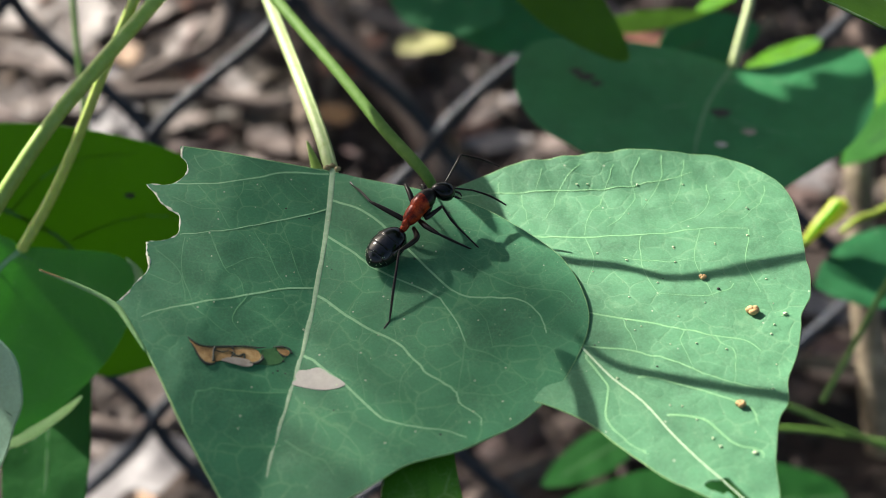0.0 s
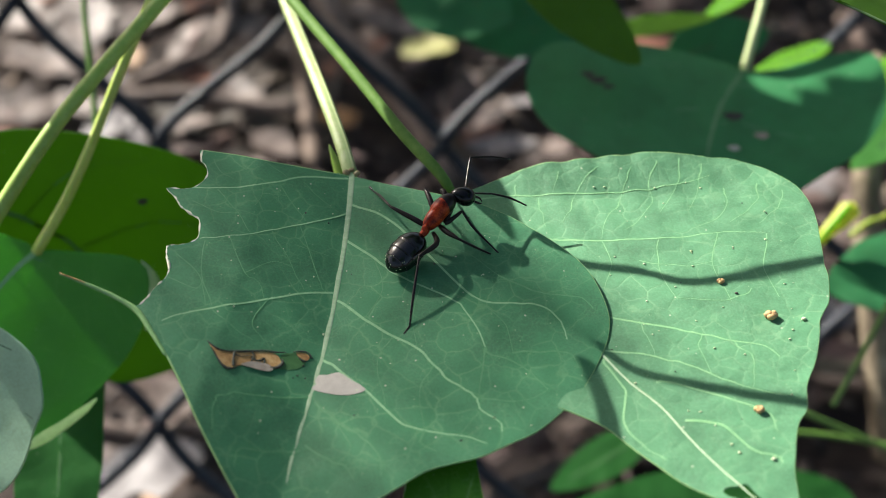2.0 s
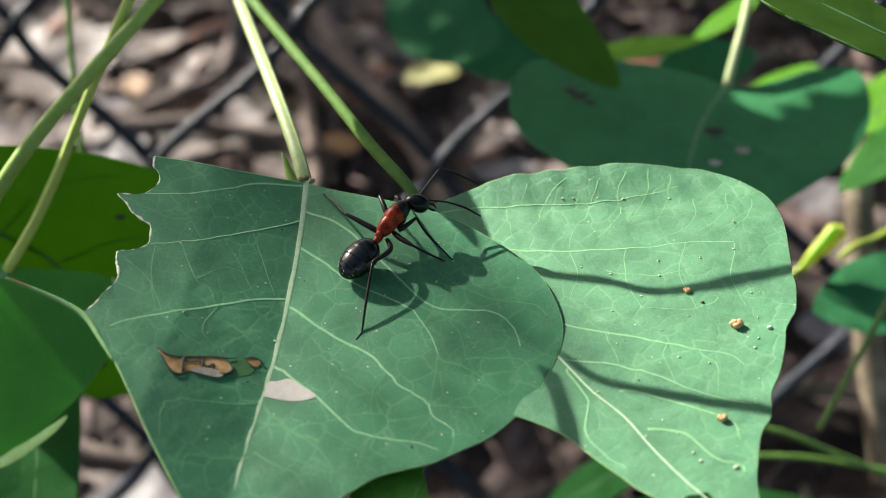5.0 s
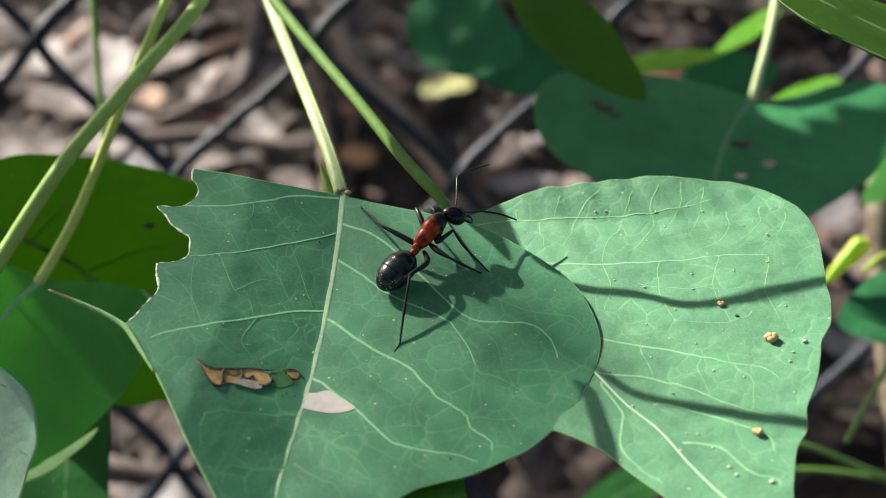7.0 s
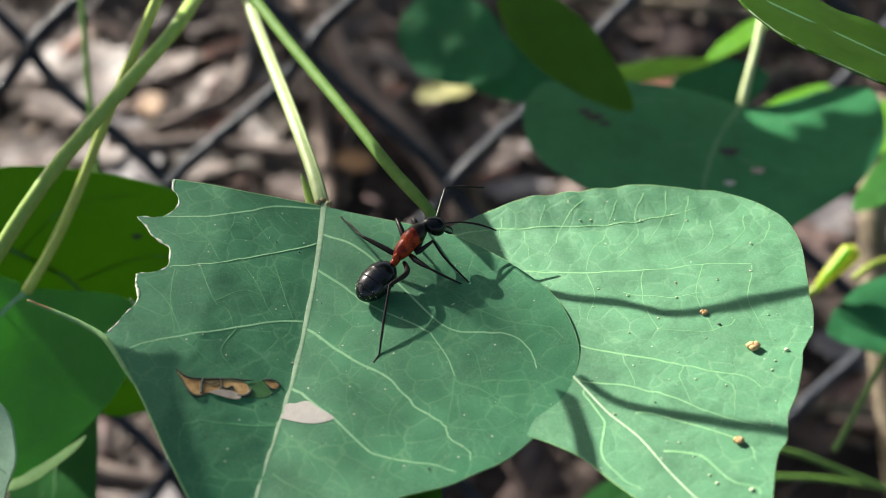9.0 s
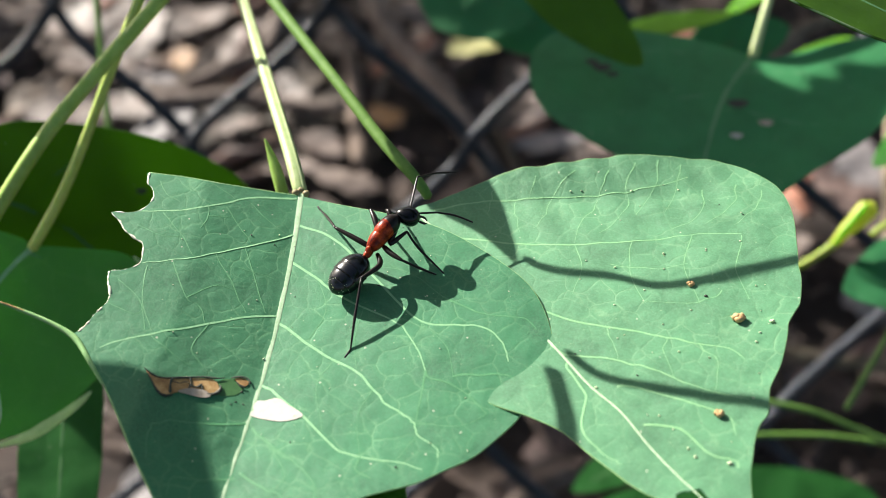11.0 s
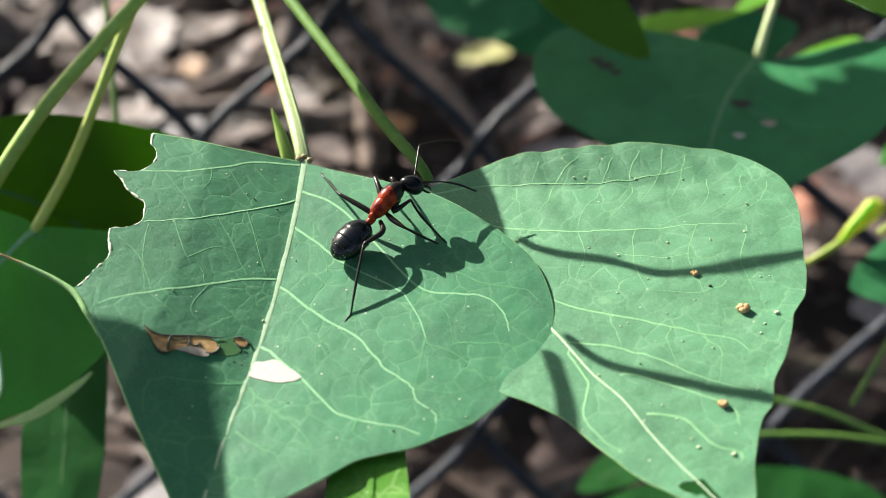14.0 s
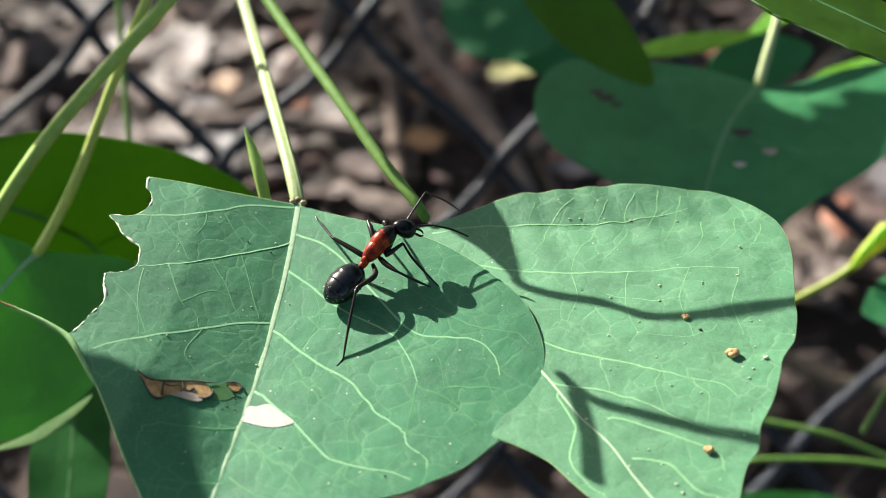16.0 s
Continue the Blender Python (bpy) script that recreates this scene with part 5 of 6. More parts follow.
# ---- unseen trees, added around to block sky light and its reflections ----
def build_screen_tree(x, y, height, spread, seed):
    """A young tree: tapered trunk, limbs, and a loose crown of single leaves with gaps."""
    rng = random.Random(seed)
    tree = new("tree")
    tagged(tree, "unseen tree added around to screen off sky light", "tree", "trees around the clearing")
    tree.location = (x, y, 0)
    lean = Vector((-x, -y, 0)).normalized() * 0.25
    top = Vector((0, 0, height)) + lean
    part("trunk", tube([Vector((0, 0, -0.03)), Vector((0.04, 0.02, height * 0.45)), top], [0.06, 0.045, 0.012], 10), BARK, tree)
    verts, faces = [], []
    for k in range(16):
        f = rng.uniform(0.5, 0.98)
        root = Vector((0.04, 0.02, 0)) * (1 - f) + Vector((lean.x * f, lean.y * f, height * f))
        a, up = rng.uniform(0, 6.28), rng.uniform(-0.1, 0.6)
        tip = root + Vector((math.cos(a), math.sin(a), up)) * spread * rng.uniform(0.55, 1.0)
        part("limb", tube([root, root.lerp(tip, 0.5) + Vector((0, 0, 0.06)), tip], [0.014, 0.009, 0.003], 6), BARK, tree)
        for _ in range(95):
            c = root.lerp(tip, rng.uniform(0.25, 1.05)) + Vector((rng.gauss(0, 0.16), rng.gauss(0, 0.16), rng.gauss(0, 0.13))) * spread
            m = Euler((rng.gauss(0, 0.6), rng.gauss(0, 0.6), rng.uniform(0, 6.28))).to_matrix()
            s = rng.uniform(0.05, 0.09)
            n = len(verts)
            verts += [c + m @ (Vector(q) * s) for q in ((0, 1, 0), (0.62, 0.25, 0.12), (0.4, -0.55, 0.1), (0, -1.25, -0.1), (-0.4, -0.55, 0.1), (-0.62, 0.25, 0.12), (0, 0, 0))]
            faces += [(n + i, n + (i + 1) % 6, n + 6) for i in range(6)]
    me = bpy.data.meshes.new("crown")
    me.from_pydata(verts, [], faces)
    me.update()
    part("crown", me, CROWN, tree)
    return tree


for k, (angle, far, height, spread) in enumerate(((96, 2.7, 3.4, 1.35), (62, 2.9, 3.2, 1.3), (28, 3.1, 3.3, 1.3), (-25, 3.0, 3.1, 1.2), (205, 3.0, 3.2, 1.2), (258, 3.2, 3.4, 1.3))):
    build_screen_tree(far * math.cos(radians(angle)), far * math.sin(radians(angle)), height, spread, 70 + k)


# ---- ground and litter ----
def build_ground():
    bm = bmesh.new()
    r = [0.0] + [0.02 * 1.13 ** k for k in range(82)]
    seg = 120
    rows = []
    for i, d in enumerate(r):
        row = []
        for k in range(seg):
            a = 2 * math.pi * k / seg
            x, y = d * math.cos(a), 0.4 + d * math.sin(a)
            z = 0.012 * noise.noise(Vector((x * 9, y * 9, 0))) + 0.006 * noise.noise(Vector((x * 30, y * 30, 2))) if d < 3 else 0
            row.append(bm.verts.new((x, y, z - 0.008)))
        rows.append(row)
    for a, b in zip(rows, rows[1:]):
        for k in range(seg):
            bm.faces.new((a[k], b[k], b[(k + 1) % seg], a[(k + 1) % seg]))
    bmesh.ops.remove_doubles(bm, verts=rows[0], dist=1e-6)
    bmesh.ops.recalc_face_normals(bm, faces=bm.faces)
    ob = part("ground", bm, SOIL)
    return tagged(ob, "dark brown forest soil under dead leaves", "ground", kind="structure")


ground = build_ground()


def dead_leaf_mesh(seed):
    rng = random.Random(seed)
    L, W = rng.uniform(34, 62), rng.uniform(16, 34)
    ph = rng.uniform(0, 6)
    out = [(W / 2 * math.sin(math.pi * s) ** 0.8 * rng.uniform(0.75, 1.1), (s - 0.5) * L) for s in np.linspace(0.04, 0.96, 9)]
    out += [(-W / 2 * math.sin(math.pi * s) ** 0.8 * rng.uniform(0.75, 1.1), (s - 0.5) * L) for s in np.linspace(0.96, 0.04, 9)]
    curl = rng.uniform(-0.022, 0.03)
    return blade(out, lambda x, y: curl * x * x + 0.004 * y * y * math.sin(ph) + 2.2 * noise.noise(Vector((x * 0.12, y * 0.1, seed))), (), 3.5, 0.3, 3)


def scatter():
    rng = random.Random(11)
    meshes = [dead_leaf_mesh(k) for k in range(9)]
    first = []
    for k, me in enumerate(meshes):
        me.materials.append(LITTER)
        ob = part("dead_leaf", me, LITTER)
        tagged(ob, "curled brown dead leaf lying on the ground", "dead leaf", "leaf litter")
        first.append(ob)
    for k in range(230):
        x, y = rng.uniform(-0.42, 0.42), rng.uniform(0.12, 0.95)
        m = pose(x, y, 0.004 + 0.012 * rng.random(), rng.gauss(0, 16), rng.gauss(0, 16), rng.uniform(0, 360))
        ob = first[k] if k < 9 else copy_thing(first[k % 9], m)
        ob.matrix_basis = m
    for k in range(70):
        x, y, a = rng.uniform(-0.35, 0.35), rng.uniform(0.2, 0.8), rng.uniform(0, 6.28)
        ln, r = rng.uniform(0.04, 0.14), rng.uniform(0.001, 0.0045)
        d = Vector((math.cos(a), math.sin(a), rng.uniform(-0.1, 0.1))) * ln / 2
        p = Vector((x, y, 0.012 + r))
        ob = part("twig", tube([p - d, p + Vector((rng.gauss(0, 0.006), rng.gauss(0, 0.006), 0.002)), p + d], [r, r * 0.9, r * 0.6], 8), BARK)
        tagged(ob, "dry brown twig lying in the litter", "twig", "twigs in the litter")
    for k in range(90):
        x, y = rng.uniform(-0.30, 0.12), rng.uniform(0.30, 0.75)
        m = pose(x, y, 0.016 + 0.010 * rng.random(), rng.gauss(0, 12), rng.gauss(0, 12), rng.uniform(0, 360))
        ob = part("dead_leaf", meshes[k % 9].copy(), PINK)
        ob.data.materials[0] = (PINK, LITTER, TAN, PINK, LITTER, RUST)[k % 6]
        ob.matrix_basis = m @ Matrix.Diagonal((rng.uniform(0.3, 0.7), rng.uniform(0.35, 0.8), 0.6, 1))
        tagged(ob, "broken piece of pinkish-brown dead leaf", "dead leaf", "leaf litter")
    bm = bmesh.new()
    for k in range(900):
        x, y = rng.uniform(-0.4, 0.4), rng.uniform(0.12, 0.95)
        s = rng.uniform(0.0015, 0.006)
        c = Vector((x, y, rng.uniform(0.0, 0.012)))
        q = Euler((rng.gauss(0, 0.5), rng.gauss(0, 0.5), rng.uniform(0, 6))).to_matrix()
        vs = [bm.verts.new(c + q @ Vector((s * px_ * rng.uniform(0.7, 1.3), s * py_ * 0.6, s * 0.12 * pz_))) for px_ in (-1, 1) for py_ in (-1, 1) for pz_ in (-1, 1)]
        for f in ((0, 1, 3, 2), (4, 6, 7, 5), (0, 4, 5, 1), (2, 3, 7, 6), (0, 2, 6, 4), (1, 5, 7, 3)):
            bm.faces.new([vs[i] for i in f])
    # slivers of wood and bark, pale and dark
    for k in range(1500):
        x, y, a = rng.uniform(-0.36, 0.36), rng.uniform(0.15, 0.9), rng.uniform(0, 6.28)
        ln, r = rng.uniform(0.006, 0.028), rng.uniform(0.0006, 0.0022)
        d = Vector((math.cos(a), math.sin(a), rng.uniform(-0.35, 0.35))) * ln / 2
        s = Vector((-math.sin(a), math.cos(a), 0)) * r
        c = Vector((x, y, rng.uniform(0.012, 0.026)))
        up = Vector((0, 0, r * 0.7))
        ends = [[bm.verts.new(c + e * d + q) for q in (s, up, -s, -up)] for e in (-1, 0.1, 1)]
        for e0, e1 in zip(ends, ends[1:]):
            for i in range(4):
                bm.faces.new((e0[i], e0[(i + 1) % 4], e1[(i + 1) % 4], e1[i]))
        bm.faces.new(ends[0][::-1])
        bm.faces.new(ends[-1])
    ob = part("litter_crumbs", bm, LITTER)
    tagged(ob, "crumbs of bark and broken dead leaves", "litter", kind="stuff")


scatter()


def litter_piece(label, x, y, length, width, turn, material, tilt=(0, 0), z=0.024, seed=0):
    rng = random.Random(seed)
    out = [(width / 2 * math.sin(math.pi * s) ** 0.7 * rng.uniform(0.55, 1.2), (s - 0.5) * length) for s in np.linspace(0.05, 0.95, 9)]
    out += [(-width / 2 * math.sin(math.pi * s) ** 0.7 * rng.uniform(0.55, 1.2), (s - 0.5) * length) for s in np.linspace(0.95, 0.05, 9)]
    me = blade(out, lambda u, v: 0.012 * u * u + 1.5 * noise.noise(Vector((u * 0.1, v * 0.1, seed))), (), 3.0, 0.4, 3)
    ob = part("dead_leaf", me, material)
    p = on_ground(x, y, z)
    ob.matrix_basis = pose(p.x, p.y, p.z, tilt[0], tilt[1], turn)
    tagged(ob, label, "dead leaf", "leaf litter")


for k, (label, x, y, ln, wd, turn, mat) in enumerate((
    ("pinkish-brown dry leaf in a sun patch", 70, 105, 46, 30, 60, PINK), ("pinkish-brown dry leaf in a sun patch", 20, 185, 40, 26, 100, PINK),
    ("pinkish-brown dry leaf in a sun patch", 130, 40, 52, 34, 15, PINK), ("pale brown dead leaf in a sun patch", 250, 30, 44, 26, 130, PINK), ("pinkish-brown dry leaf in a sun patch", 20, 30, 44, 30, 75, PINK),
    ("pale dry leaf in a sun patch", 130, 170, 40, 22, 40, PINK), ("pale dry leaf in a sun patch", 330, 60, 40, 16, 160, PINK), ("grey wood chip on the litter", 190, 130, 30, 9, 70, ASH), ("pale dry leaf on the litter", 420, 160, 30, 16, 20, PINK),
    ("pale strip of bark on the litter", 700, 40, 60, 14, 60, PINK), ("pale grey wood chip on the litter", 940, 170, 30, 8, 100, ASH), ("pale dry leaf on the litter", 880, 250, 30, 12, 85, ASH), ("pinkish dry leaf on the litter", 960, 260, 26, 14, 120, PINK),
    ("pale grey wood chip on the litter", 225, 215, 34, 13, 25, ASH), ("orange-brown dead leaf on the litter", 225, 95, 16, 12, 20, ORANGE),
    ("rust-coloured dead leaf on the litter", 345, 130, 26, 17, 70, RUST), ("pale brown dead leaf on the litter", 320, 215, 24, 16, 110, PINK),
    ("yellow fallen leaf on the litter", 750, 80, 26, 17, 95, YELLOW), ("ochre dead leaf on the litter", 590, 200, 22, 15, 30, ORANGE),
    ("pinkish dry leaf on the litter", 480, 250, 24, 18, 50, PINK), ("rust-coloured dead leaf on the litter", 1130, 60, 30, 20, 80, RUST),
    ("greyish dry leaf under the plant", 190, 770, 26, 17, 75, PINK), ("greyish dry leaf under the plant", 290, 700, 24, 16, 30, PINK),
    ("orange-brown dead leaf on the litter", 265, 868, 12, 9, 10, ORANGE), ("pale brown strip of bark on the litter", 960, 830, 60, 15, 100, PINK),
    ("pale dry leaf in a sun patch", 1500, 330, 26, 18, 20, PINK), ("pale dry leaf in a sun patch", 1450, 540, 22, 15, 60, ASH),
    ("pale dry leaf in a sun patch", 1420, 290, 34, 24, 30, ASH), ("pale dry leaf in a sun patch", 1470, 400, 30, 22, 80, PINK), ("pale pinkish dry leaf in a sun patch", 195, 205, 42, 22, 150, ASH), ("lilac-grey dry leaf under the plant", 240, 830, 40, 22, 110, ASH),
    ("pinkish-brown dry leaf on the litter", 830, 190, 26, 14, 140, PINK), ("brown dead leaf on the litter", 420, 60, 30, 20, 150, PINK),
)):
    litter_piece(label, x, y, ln, wd, turn, mat, (8 * math.sin(k), 8 * math.cos(2 * k)), seed=50 + k)


def ground_stick(label, path, r, material, name="stick", z=0.026):
    """A dry stick or root lying across the litter, with knots and a side stub."""
    rng = random.Random(int(r * 1e6) + len(path))
    pts = [on_ground(x, y, z) + Vector((0, 0, rng.uniform(-0.002, 0.003))) for x, y in path]
    fine = smooth_path(pts, 4)
    radii = [r * rng.uniform(0.85, 1.15) * (1 - 0.25 * i / len(fine)) for i in range(len(fine))]
    bm = tube(fine, radii, 12, steps=1)
    q = fine[len(fine) // 2]
    tube([q, q + Vector((r * 1.5, r * 0.5, r * 1.2)), q + Vector((r * 2.4, r, r * 1.5))], [r * 0.5, r * 0.4, r * 0.25], 8, bm=bm)
    return tagged(part(name, bm, material), label, "stick", "sticks in the litter")


ground_stick("tan dry stick lying across the litter", [(545, -60), (590, 40), (650, 110), (720, 205), (790, 320)], 0.0058, TAN)
ground_stick("curved pinkish-brown root on the litter", [(410, -70), (402, 10), (378, 75), (310, 118), (235, 150), (150, 160)], 0.0042, TAN)
ground_stick("pale pinkish root on the litter", [(180, 168), (270, 172), (350, 162), (450, 178), (520, 190)], 0.0038, TAN)
ground_stick("pinkish root under the plant", [(800, 930), (858, 883), (928, 836), (1008, 810), (1075, 808)], 0.0034, TAN)
ground_stick("brown dry stick on the litter", [(1180, 560), (1320, 620), (1500, 640), (1640, 690)], 0.0030, BARK)
ground_stick("pale dry stick under the plant", [(120, 740), (230, 762), (330, 748), (420, 770)], 0.0030, TAN)


# ---- what moves ----
# angles of the raised antenna's shaft and lash, and of the other antenna
ANTENNA_ROWS = ((0, 64, -30), (0.5, 66, -22), (1, 71, -10), (1.5, 84, -2), (3, 70, -20), (5.5, 56, -38), (6.3, 75, -5), (7, 88, 24), (9, 76, -3), (11.5, 80, 5), (12.5, 83, 7), (13, 90, 14), (14.5, 82, 5), (15, 80, -7), (16, 62, -42))
SIDE_ROWS = ((0, -26), (1, -22), (1.5, -18), (5.5, -24), (7, -10), (9, -10), (12.5, -18), (13, -16), (15, -10), (16, -15))
SWAY_ROWS = (
    ((0, 0, 0), (1.5, 0, -3), (3, 0, -9), (5.5, 0, -14), (7, 0, -17), (9, -1, -22), (11.5, 2, -46), (13, 3, -44), (14.5, 3, -47), (15.5, 4, -74), (16, 4, -78)),
    ((0, 0, 0), (3, 0, 0.5), (5.5, 0, 1), (7, 0, 1), (9, -0.5, -1), (11.5, 6, -52), (13, 5, -48), (14.5, 6, -50), (15.5, 6, -76), (16, 6, -80)),
)
# how far the shoots over the front leaf swing aside
SHOOT_ROWS = (((0, 0, 0), (16, 0, 0)), ((0, 0, 0), (15, 0.3, 0), (16, 0.8, 0.4)), ((0, 0, 0), (14.5, 0, 0), (15, 1.2, 0), (15.5, 3.0, 0), (16, 3.6, 0)))
# how far the olive leaf rises; how far the added shade leaf over the chewed leaf's lower side hangs away, and the shade
# at the front leaf's base lies to the side
FAR_ROWS = ((0, 0.9), (2, 0.4), (3, 0.7), (5.5, 2.0), (8.5, 2.6), (9, 2.7), (11.5, 3.0), (13, 1.9), (14.5, 2.2), (15.5, 2.8), (16, 3.9))
SHADE_ROWS = ((0, 1), (6.5, 1), (7.5, 0.6), (8.5, 0.2), (9, 0.15), (11.5, 0), (16, 0))
PATCH_ROWS = ((0, -3.2), (9, -3.4), (11.5, -1.8), (12, -1.8), (13, -3.6), (14, -2.6), (15, -2.0), (15.5, -0.2), (16, -0.4))


def leaf_a_pose(t):
    return {k: pose(*p) for k, p in LEAF_A_ROWS}[t]


def motions():
    rows_a = [(t, pose(*p)) for t, p in LEAF_A_ROWS]
    walk(leaf_a, rows_a)
    walk(ant, [(t, m @ Matrix.Translation(FOOT / 1000)) for t, m in rows_a])
    walk(leaf_b, [(t, pose(*p)) for t, p in LEAF_B_ROWS])
    walk(leaf_d, [(t, pose(*p)) for t, p in LEAF_D_ROWS])
    walk(leaf_l, [(t, pose(*p)) for t, p in LEAF_L_ROWS])
    up, side = antennae
    joint = {ob: ob.matrix_basis.translation.copy() for pair in antennae for ob in pair}

    def swing(ob, rows):
        walk(ob, [(t, Matrix.Translation(joint[ob]) @ Matrix.Rotation(radians(a), 4, "Z")) for t, a in rows])

    swing(up[0], [(t, a - 90) for t, a, _ in ANTENNA_ROWS])
    swing(up[1], [(t, (b - a) + 76) for t, a, b in ANTENNA_ROWS])
    swing(side[0], [(t, a + 16) for t, a in SIDE_ROWS])
    front = {t: pose(*p) for t, p in LEAF_B_ROWS}
    for ob, rows in zip(shade_stems, SHOOT_ROWS):
        late = lambda t: Vector((np.interp(t, [r[0] for r in rows], [r[1] for r in rows]), np.interp(t, [r[0] for r in rows], [r[2] for r in rows]), 0)) / 1000
        walk(ob, [(t, Matrix.Translation(front[t].translation - front[14].translation + late(t))) for t in front])
    first = leaf_a_pose(14.5).translation
    rest = shade_leaf.matrix_basis.copy()
    aside = lambda t: Vector((0, -0.011, -0.014)) * float(np.interp(t, [k for k, _ in SHADE_ROWS], [v for _, v in SHADE_ROWS]))
    walk(shade_leaf, [(t, Matrix.Translation(m.translation - first + aside(t)) @ rest) for t, m in rows_a])
    rest_f = leaf_far_left.matrix_basis.copy()
    walk(leaf_far_left, [(t, Matrix.Translation(TILT.to_3x3() @ Vector((0, rise / 1000, 0))) @ rest_f) for t, rise in FAR_ROWS])
    first_b = front[14].translation
    rest_b = patch_shade.matrix_basis.copy()
    drift = lambda t: Vector((np.interp(t, [k for k, _ in PATCH_ROWS], [v for _, v in PATCH_ROWS]) / 1000, 0, 0))
    walk(patch_shade, [(t, Matrix.Translation(m.translation - first_b + drift(t)) @ rest_b) for t, m in front.items()])
    stand = leaf_under.matrix_basis.copy()
    walk(leaf_under, [(t, Matrix.Translation(m.translation - rows_a[0][1].translation) @ stand) for t, m in rows_a])
    for ob in (front_stem, stem_shade):
        stand = ob.matrix_basis.copy()
        walk(ob, [(t, Matrix.Translation((x, y, z)) @ stand) for t, x, y, z in STEM_ROWS])
    rows_d = [(t, pose(*p)) for t, p in LEAF_D_ROWS]
    rest_d = spot_shade.matrix_basis.copy()
    walk(spot_shade, [(t, Matrix.Translation(m.translation - rows_d[0][1].translation) @ rest_d) for t, m in rows_d])
    turn = SUN.to_track_quat("Z", "Y").to_matrix().to_4x4()
    for (reach, tree), sway in zip(shade_saplings, SWAY_ROWS):
        spot = leaf_a_pose(0) @ Vector((0.009, -0.004, 0)) + SUN * reach
        walk(tree, [(t, Matrix.Translation(spot + turn.to_3x3() @ Vector((x / 1000, y / 1000, 0))) @ turn) for t, x, y in sway])
    walk(stipule, [(t, pose(*p)) for t, p in STIPULE_ROWS])


LEAF_A_ROWS = (
    (0, (-0.01707, 0.08802, 0.22244, 6.99, 0, 0)),
    (0.5, (-0.01707, 0.0875, 0.22273, 6.89, 0.08, -0.1)),
    (1, (-0.01681, 0.08764, 0.22267, 6.66, -0.11, -0.28)),
    (1.5, (-0.01657, 0.08813, 0.22229, 6.93, -0.42, -0.64)),
    (2, (-0.01699, 0.08787, 0.22238, 6.91, -0.21, -0.47)),
    (2.5, (-0.01679, 0.08793, 0.22239, 6.83, -0.31, -0.55)),
    (3, (-0.01741, 0.08745, 0.22287, 7.05, 0.34, 0.22)),
    (5.5, (-0.01764, 0.08831, 0.22445, 7.01, 1.62, 0.95)),
    (6, (-0.01777, 0.08853, 0.22423, 7.13, 1.19, 0.64)),
    (6.5, (-0.01756, 0.0886, 0.22431, 7.07, 1.48, 0.48)),
    (7, (-0.01747, 0.08844, 0.22421, 7.18, 1.21, 0.46)),
    (7.5, (-0.0173, 0.08862, 0.22433, 6.79, 1.17, 0.61)),
    (8, (-0.01742, 0.08868, 0.22477, 6.57, 1.59, 0.67)),
    (8.5, (-0.01695, 0.08918, 0.22463, 6.48, 1.4, 0.62)),
    (9, (-0.01738, 0.08846, 0.22494, 6.84, 1.81, 0.82)),
    (11.5, (-0.01842, 0.08556, 0.22239, 7.25, 0.77, 1.28)),
    (12, (-0.01843, 0.08616, 0.22276, 7.53, 1.5, 0.8)),
    (12.5, (-0.01811, 0.08615, 0.22286, 7.3, 1.68, 1.16)),
    (13, (-0.01804, 0.08686, 0.22232, 7.79, 0.73, 1.07)),
    (13.5, (-0.0179, 0.08717, 0.2227, 8.2, 1.48, 0.66)),
    (14, (-0.01849, 0.08597, 0.22403, 7.66, 2.74, 1.04)),
    (14.5, (-0.01861, 0.08627, 0.22414, 7.85, 3.21, 1.55)),
    (15, (-0.01869, 0.08725, 0.22441, 9.26, 2.69, 1.56)),
    (15.5, (-0.01758, 0.08573, 0.22485, 7.61, 4.68, 1.76)),
    (16, (-0.01742, 0.0854, 0.22375, 7.21, 3.85, 2.62)),
)
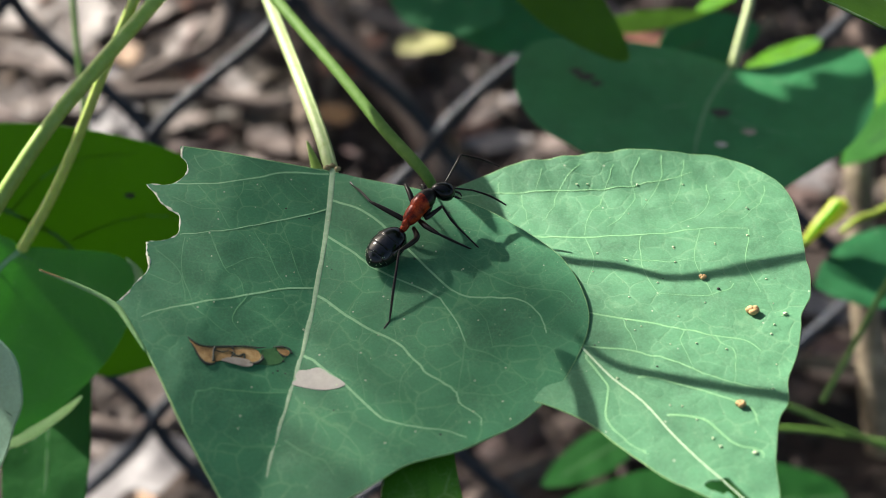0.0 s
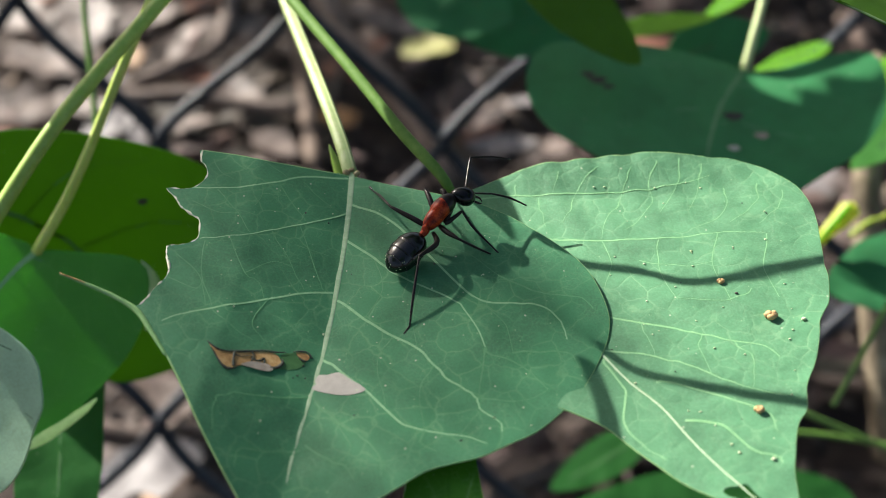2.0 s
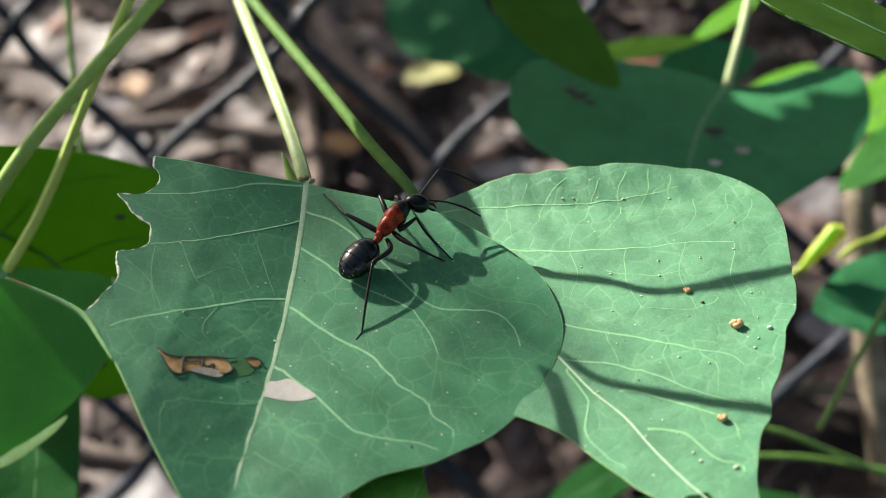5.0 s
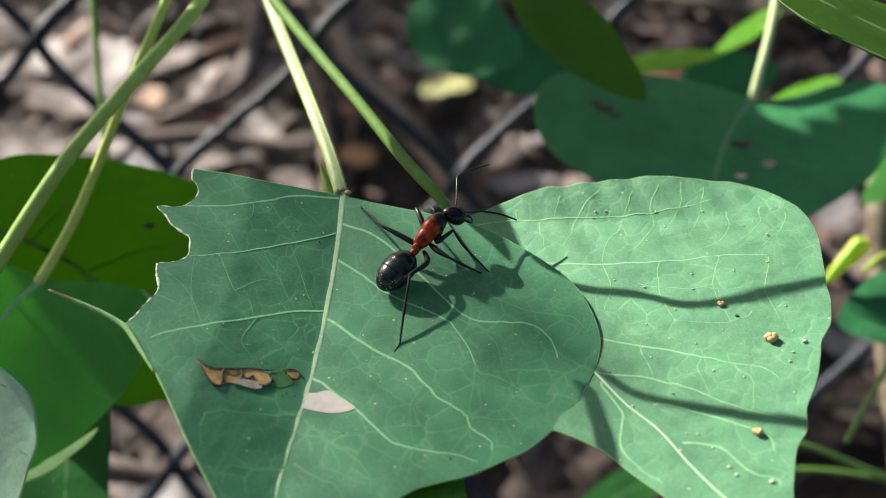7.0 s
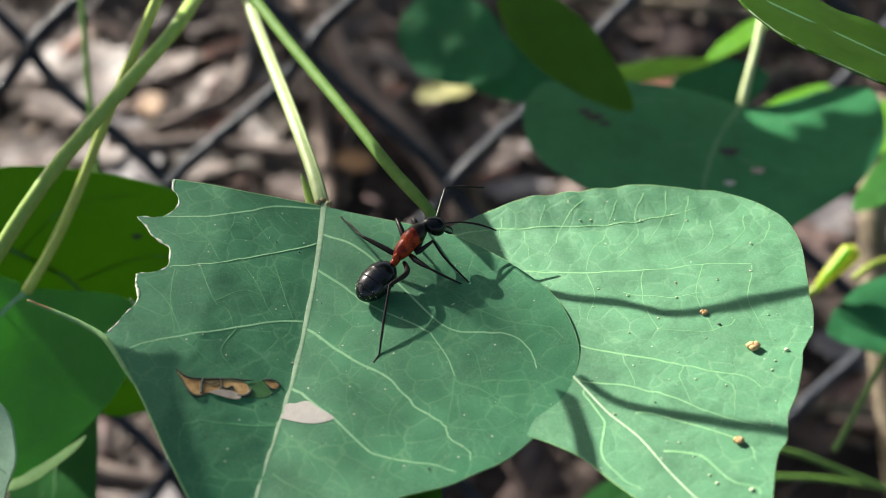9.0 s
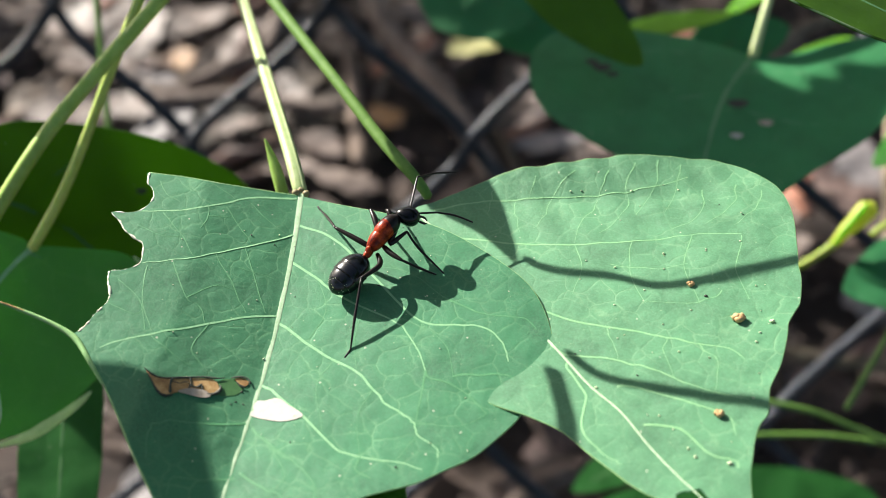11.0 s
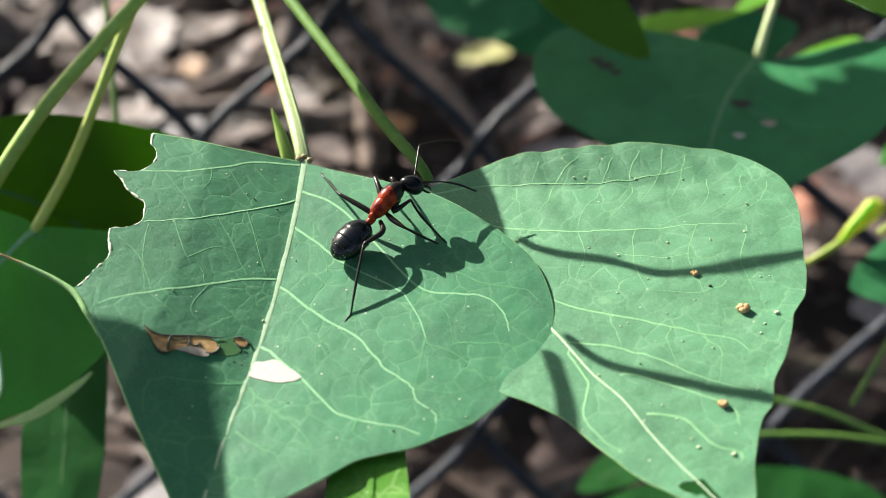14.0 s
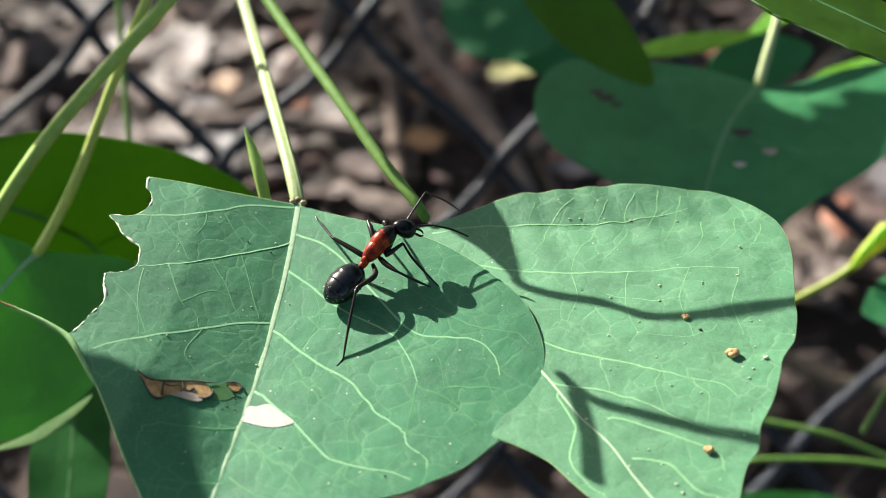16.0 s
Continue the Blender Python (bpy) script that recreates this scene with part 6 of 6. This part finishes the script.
LEAF_B_ROWS = (
    (0, (0.02326, 0.0839, 0.222, 3.1, -2.29, -0.12)),
    (0.5, (0.02306, 0.08326, 0.22247, 3.27, -2.92, -0.34)),
    (1, (0.02315, 0.08337, 0.2225, 3.26, -2.74, -0.42)),
    (1.5, (0.02312, 0.0836, 0.22217, 3.31, -2.71, -0.62)),
    (2, (0.02303, 0.08364, 0.22214, 3.44, -2.42, -0.54)),
    (2.5, (0.02312, 0.08371, 0.22216, 3.31, -2.75, -0.58)),
    (3, (0.0231, 0.08338, 0.22237, 3.43, -2.41, -0.33)),
    (5.5, (0.02357, 0.08425, 0.22331, 3.09, -2.32, -0.44)),
    (6, (0.02316, 0.08416, 0.22334, 3.03, -2.67, -0.77)),
    (6.5, (0.0233, 0.08434, 0.22324, 3.2, -2.43, -0.88)),
    (7, (0.02326, 0.08411, 0.22325, 3.33, -2.68, -0.88)),
    (7.5, (0.02353, 0.08433, 0.2235, 2.99, -2.64, -0.76)),
    (8, (0.0237, 0.08461, 0.22377, 2.8, -2.6, -0.73)),
    (8.5, (0.02395, 0.08494, 0.22367, 2.71, -2.42, -0.79)),
    (9, (0.02374, 0.08443, 0.22376, 3.09, -2.39, -0.95)),
    (11.5, (0.02389, 0.08412, 0.22198, 2.95, -3.17, -0.47)),
    (12, (0.02389, 0.08412, 0.22172, 3.23, -2.2, -0.15)),
    (12.5, (0.02396, 0.08363, 0.22206, 3.45, -3.34, 0.19)),
    (13, (0.02372, 0.08392, 0.22199, 3.84, -3.73, 0.09)),
    (13.5, (0.02365, 0.08358, 0.22167, 4.42, -2.58, -0.07)),
    (14, (0.02378, 0.08261, 0.22219, 3.98, -1.39, -0.31)),
    (14.5, (0.0236, 0.08224, 0.22201, 4.15, -1.44, -0.54)),
    (15, (0.02351, 0.08218, 0.22237, 5.2, -1.84, 0.05)),
    (15.5, (0.0246, 0.08153, 0.22113, 4.47, 0.32, -0.75)),
    (16, (0.02489, 0.08307, 0.2212, 3.49, -0.55, -0.03)),
)
LEAF_D_ROWS = (
    (0, (0.04763, 0.17249, 0.19442, 8.01, -0, 0)),
    (0.5, (0.04776, 0.17256, 0.19442, 8.04, 0.25, -0.21)),
    (1, (0.04778, 0.17247, 0.19444, 8.07, 0.17, -0.16)),
    (1.5, (0.04782, 0.17244, 0.19449, 8.03, 0.02, -0.06)),
    (2, (0.04774, 0.17245, 0.19451, 8.02, 0.01, -0.05)),
    (2.5, (0.04782, 0.17239, 0.19454, 8.1, 0.2, -0.24)),
    (3, (0.04765, 0.17255, 0.19472, 8.1, 0.18, -0.12)),
    (5.5, (0.04791, 0.17388, 0.19491, 7.96, 0.28, 0)),
    (6, (0.04788, 0.17376, 0.19481, 7.96, 0.35, -0.05)),
    (6.5, (0.04813, 0.17369, 0.1949, 8.02, 0.54, -0.27)),
    (7, (0.04792, 0.17351, 0.19501, 8.02, 0.31, -0.18)),
    (7.5, (0.04794, 0.17353, 0.19492, 8.07, 0.45, -0.23)),
    (8, (0.04817, 0.17409, 0.19492, 7.87, 0.23, 0.06)),
    (8.5, (0.04822, 0.1736, 0.19511, 8.07, 0.6, -0.39)),
    (9, (0.04812, 0.17398, 0.19521, 7.93, 0.22, 0.03)),
    (11.5, (0.04724, 0.17361, 0.19608, 8.3, 0.74, -0.59)),
    (12, (0.04698, 0.17349, 0.1958, 8.33, 0.99, -0.76)),
    (12.5, (0.04698, 0.17331, 0.19563, 8.31, 0.7, -0.53)),
    (13, (0.04688, 0.17299, 0.19553, 8.39, 0.85, -0.63)),
    (13.5, (0.04683, 0.17305, 0.19548, 8.34, 0.72, -0.64)),
    (14, (0.04705, 0.17246, 0.19564, 8.48, 1.02, -1)),
    (14.5, (0.0471, 0.17342, 0.19597, 8.38, 1.11, -1.04)),
    (15, (0.04664, 0.17276, 0.19474, 8.01, -0, 0)),
    (15.5, (0.0463, 0.17224, 0.19576, 8.47, 1.06, -0.99)),
    (16, (0.04604, 0.17283, 0.19491, 8, -0.07, 0.04)),
)
LEAF_L_ROWS = (
    (0, (-0.05195, 0.11486, 0.20353, 48, -0, 0)),
    (0.5, (-0.05207, 0.1148, 0.20346, 48, -0, 0)),
    (1, (-0.05185, 0.1149, 0.20357, 48, -0, 0)),
    (1.5, (-0.05179, 0.11487, 0.20354, 48, -0, 0)),
    (2, (-0.05189, 0.11485, 0.20352, 48, -0, 0)),
    (2.5, (-0.0517, 0.11492, 0.2036, 48, -0, 0)),
    (3, (-0.05225, 0.11479, 0.20344, 48, -0, 0)),
    (5.5, (-0.05218, 0.11554, 0.20434, 48, -0, 0)),
    (6, (-0.05223, 0.11553, 0.20433, 48, -0, 0)),
    (6.5, (-0.05224, 0.1156, 0.20441, 48, -0, 0)),
    (7, (-0.05224, 0.11549, 0.20427, 48, -0, 0)),
    (7.5, (-0.05191, 0.11563, 0.20445, 48, -0, 0)),
    (8, (-0.05187, 0.11581, 0.20466, 48, -0, 0)),
    (8.5, (-0.05176, 0.11587, 0.20473, 48, -0, 0)),
    (9, (-0.05205, 0.11593, 0.2048, 48, -0, 0)),
    (11.5, (-0.05161, 0.11586, 0.20472, 48, -0, 0)),
    (12, (-0.05162, 0.11579, 0.20464, 48, -0, 0)),
    (12.5, (-0.05188, 0.11563, 0.20445, 48, -0, 0)),
    (13, (-0.0519, 0.11561, 0.20442, 48, -0, 0)),
    (13.5, (-0.05203, 0.11575, 0.20458, 48, -0, 0)),
    (14, (-0.052, 0.11612, 0.20503, 48, -0, 0)),
    (14.5, (-0.05217, 0.11612, 0.20502, 48, -0, 0)),
    (15, (-0.05258, 0.11584, 0.2047, 48, -0, 0)),
    (15.5, (-0.05197, 0.11644, 0.20541, 48, -0, 0)),
    (16, (-0.05228, 0.1166, 0.2056, 48, -0, 0)),
)
STIPULE_ROWS = (
    (0, (-0.01494, 0.10988, 0.22326, 50, -0, 0)),
    (0.5, (-0.01503, 0.1101, 0.22313, 50, -0, 0)),
    (1.5, (-0.01414, 0.10997, 0.22311, 50, -0, 0)),
    (3, (-0.01518, 0.11008, 0.22317, 50, -0, 0)),
    (5.5, (-0.01575, 0.11073, 0.22502, 50, -0, 0)),
    (7, (-0.01521, 0.11057, 0.22511, 50, -0, 0)),
    (9, (-0.01521, 0.11039, 0.22587, 50, -0, 0)),
    (11.5, (-0.01871, 0.10997, 0.22513, 50, -0, 0)),
    (12.5, (-0.01797, 0.11045, 0.22561, 50, -0, 0)),
    (13.5, (-0.01699, 0.11099, 0.22605, 50, -0, 0)),
    (14.5, (-0.01926, 0.11009, 0.22641, 50, -0, 0)),
    (15, (-0.01822, 0.11004, 0.22675, 50, -0, 0)),
    (15.5, (-0.01908, 0.10928, 0.22763, 50, -0, 0)),
    (16, (-0.01972, 0.1102, 0.22867, 50, -0, 0)),
)
STEM_ROWS = (
    (0, 0.00000, 0.00000, 0.00000),
    (1, 0.00067, -0.00033, -0.00039),
    (2, -0.00086, 0.00041, 0.00049),
    (3, -0.00068, 0.00032, 0.00039),
    (5.5, -0.00120, 0.00055, 0.00073),
    (6.5, -0.00174, 0.00078, 0.00106),
    (7, -0.00060, 0.00027, 0.00036),
    (7.5, -0.00086, 0.00039, 0.00052),
    (9, -0.00070, 0.00031, 0.00043),
    (11.5, -0.00072, 0.00032, 0.00044),
    (12.5, -0.00097, 0.00043, 0.00060),
    (13.5, -0.00223, 0.00097, 0.00138),
    (14, -0.00181, 0.00077, 0.00113),
    (14.5, -0.00167, 0.00069, 0.00106),
    (15, -0.00311, 0.00124, 0.00201),
    (15.5, -0.00247, 0.00096, 0.00162),
    (16, -0.00183, 0.00072, 0.00120),
)

motions()
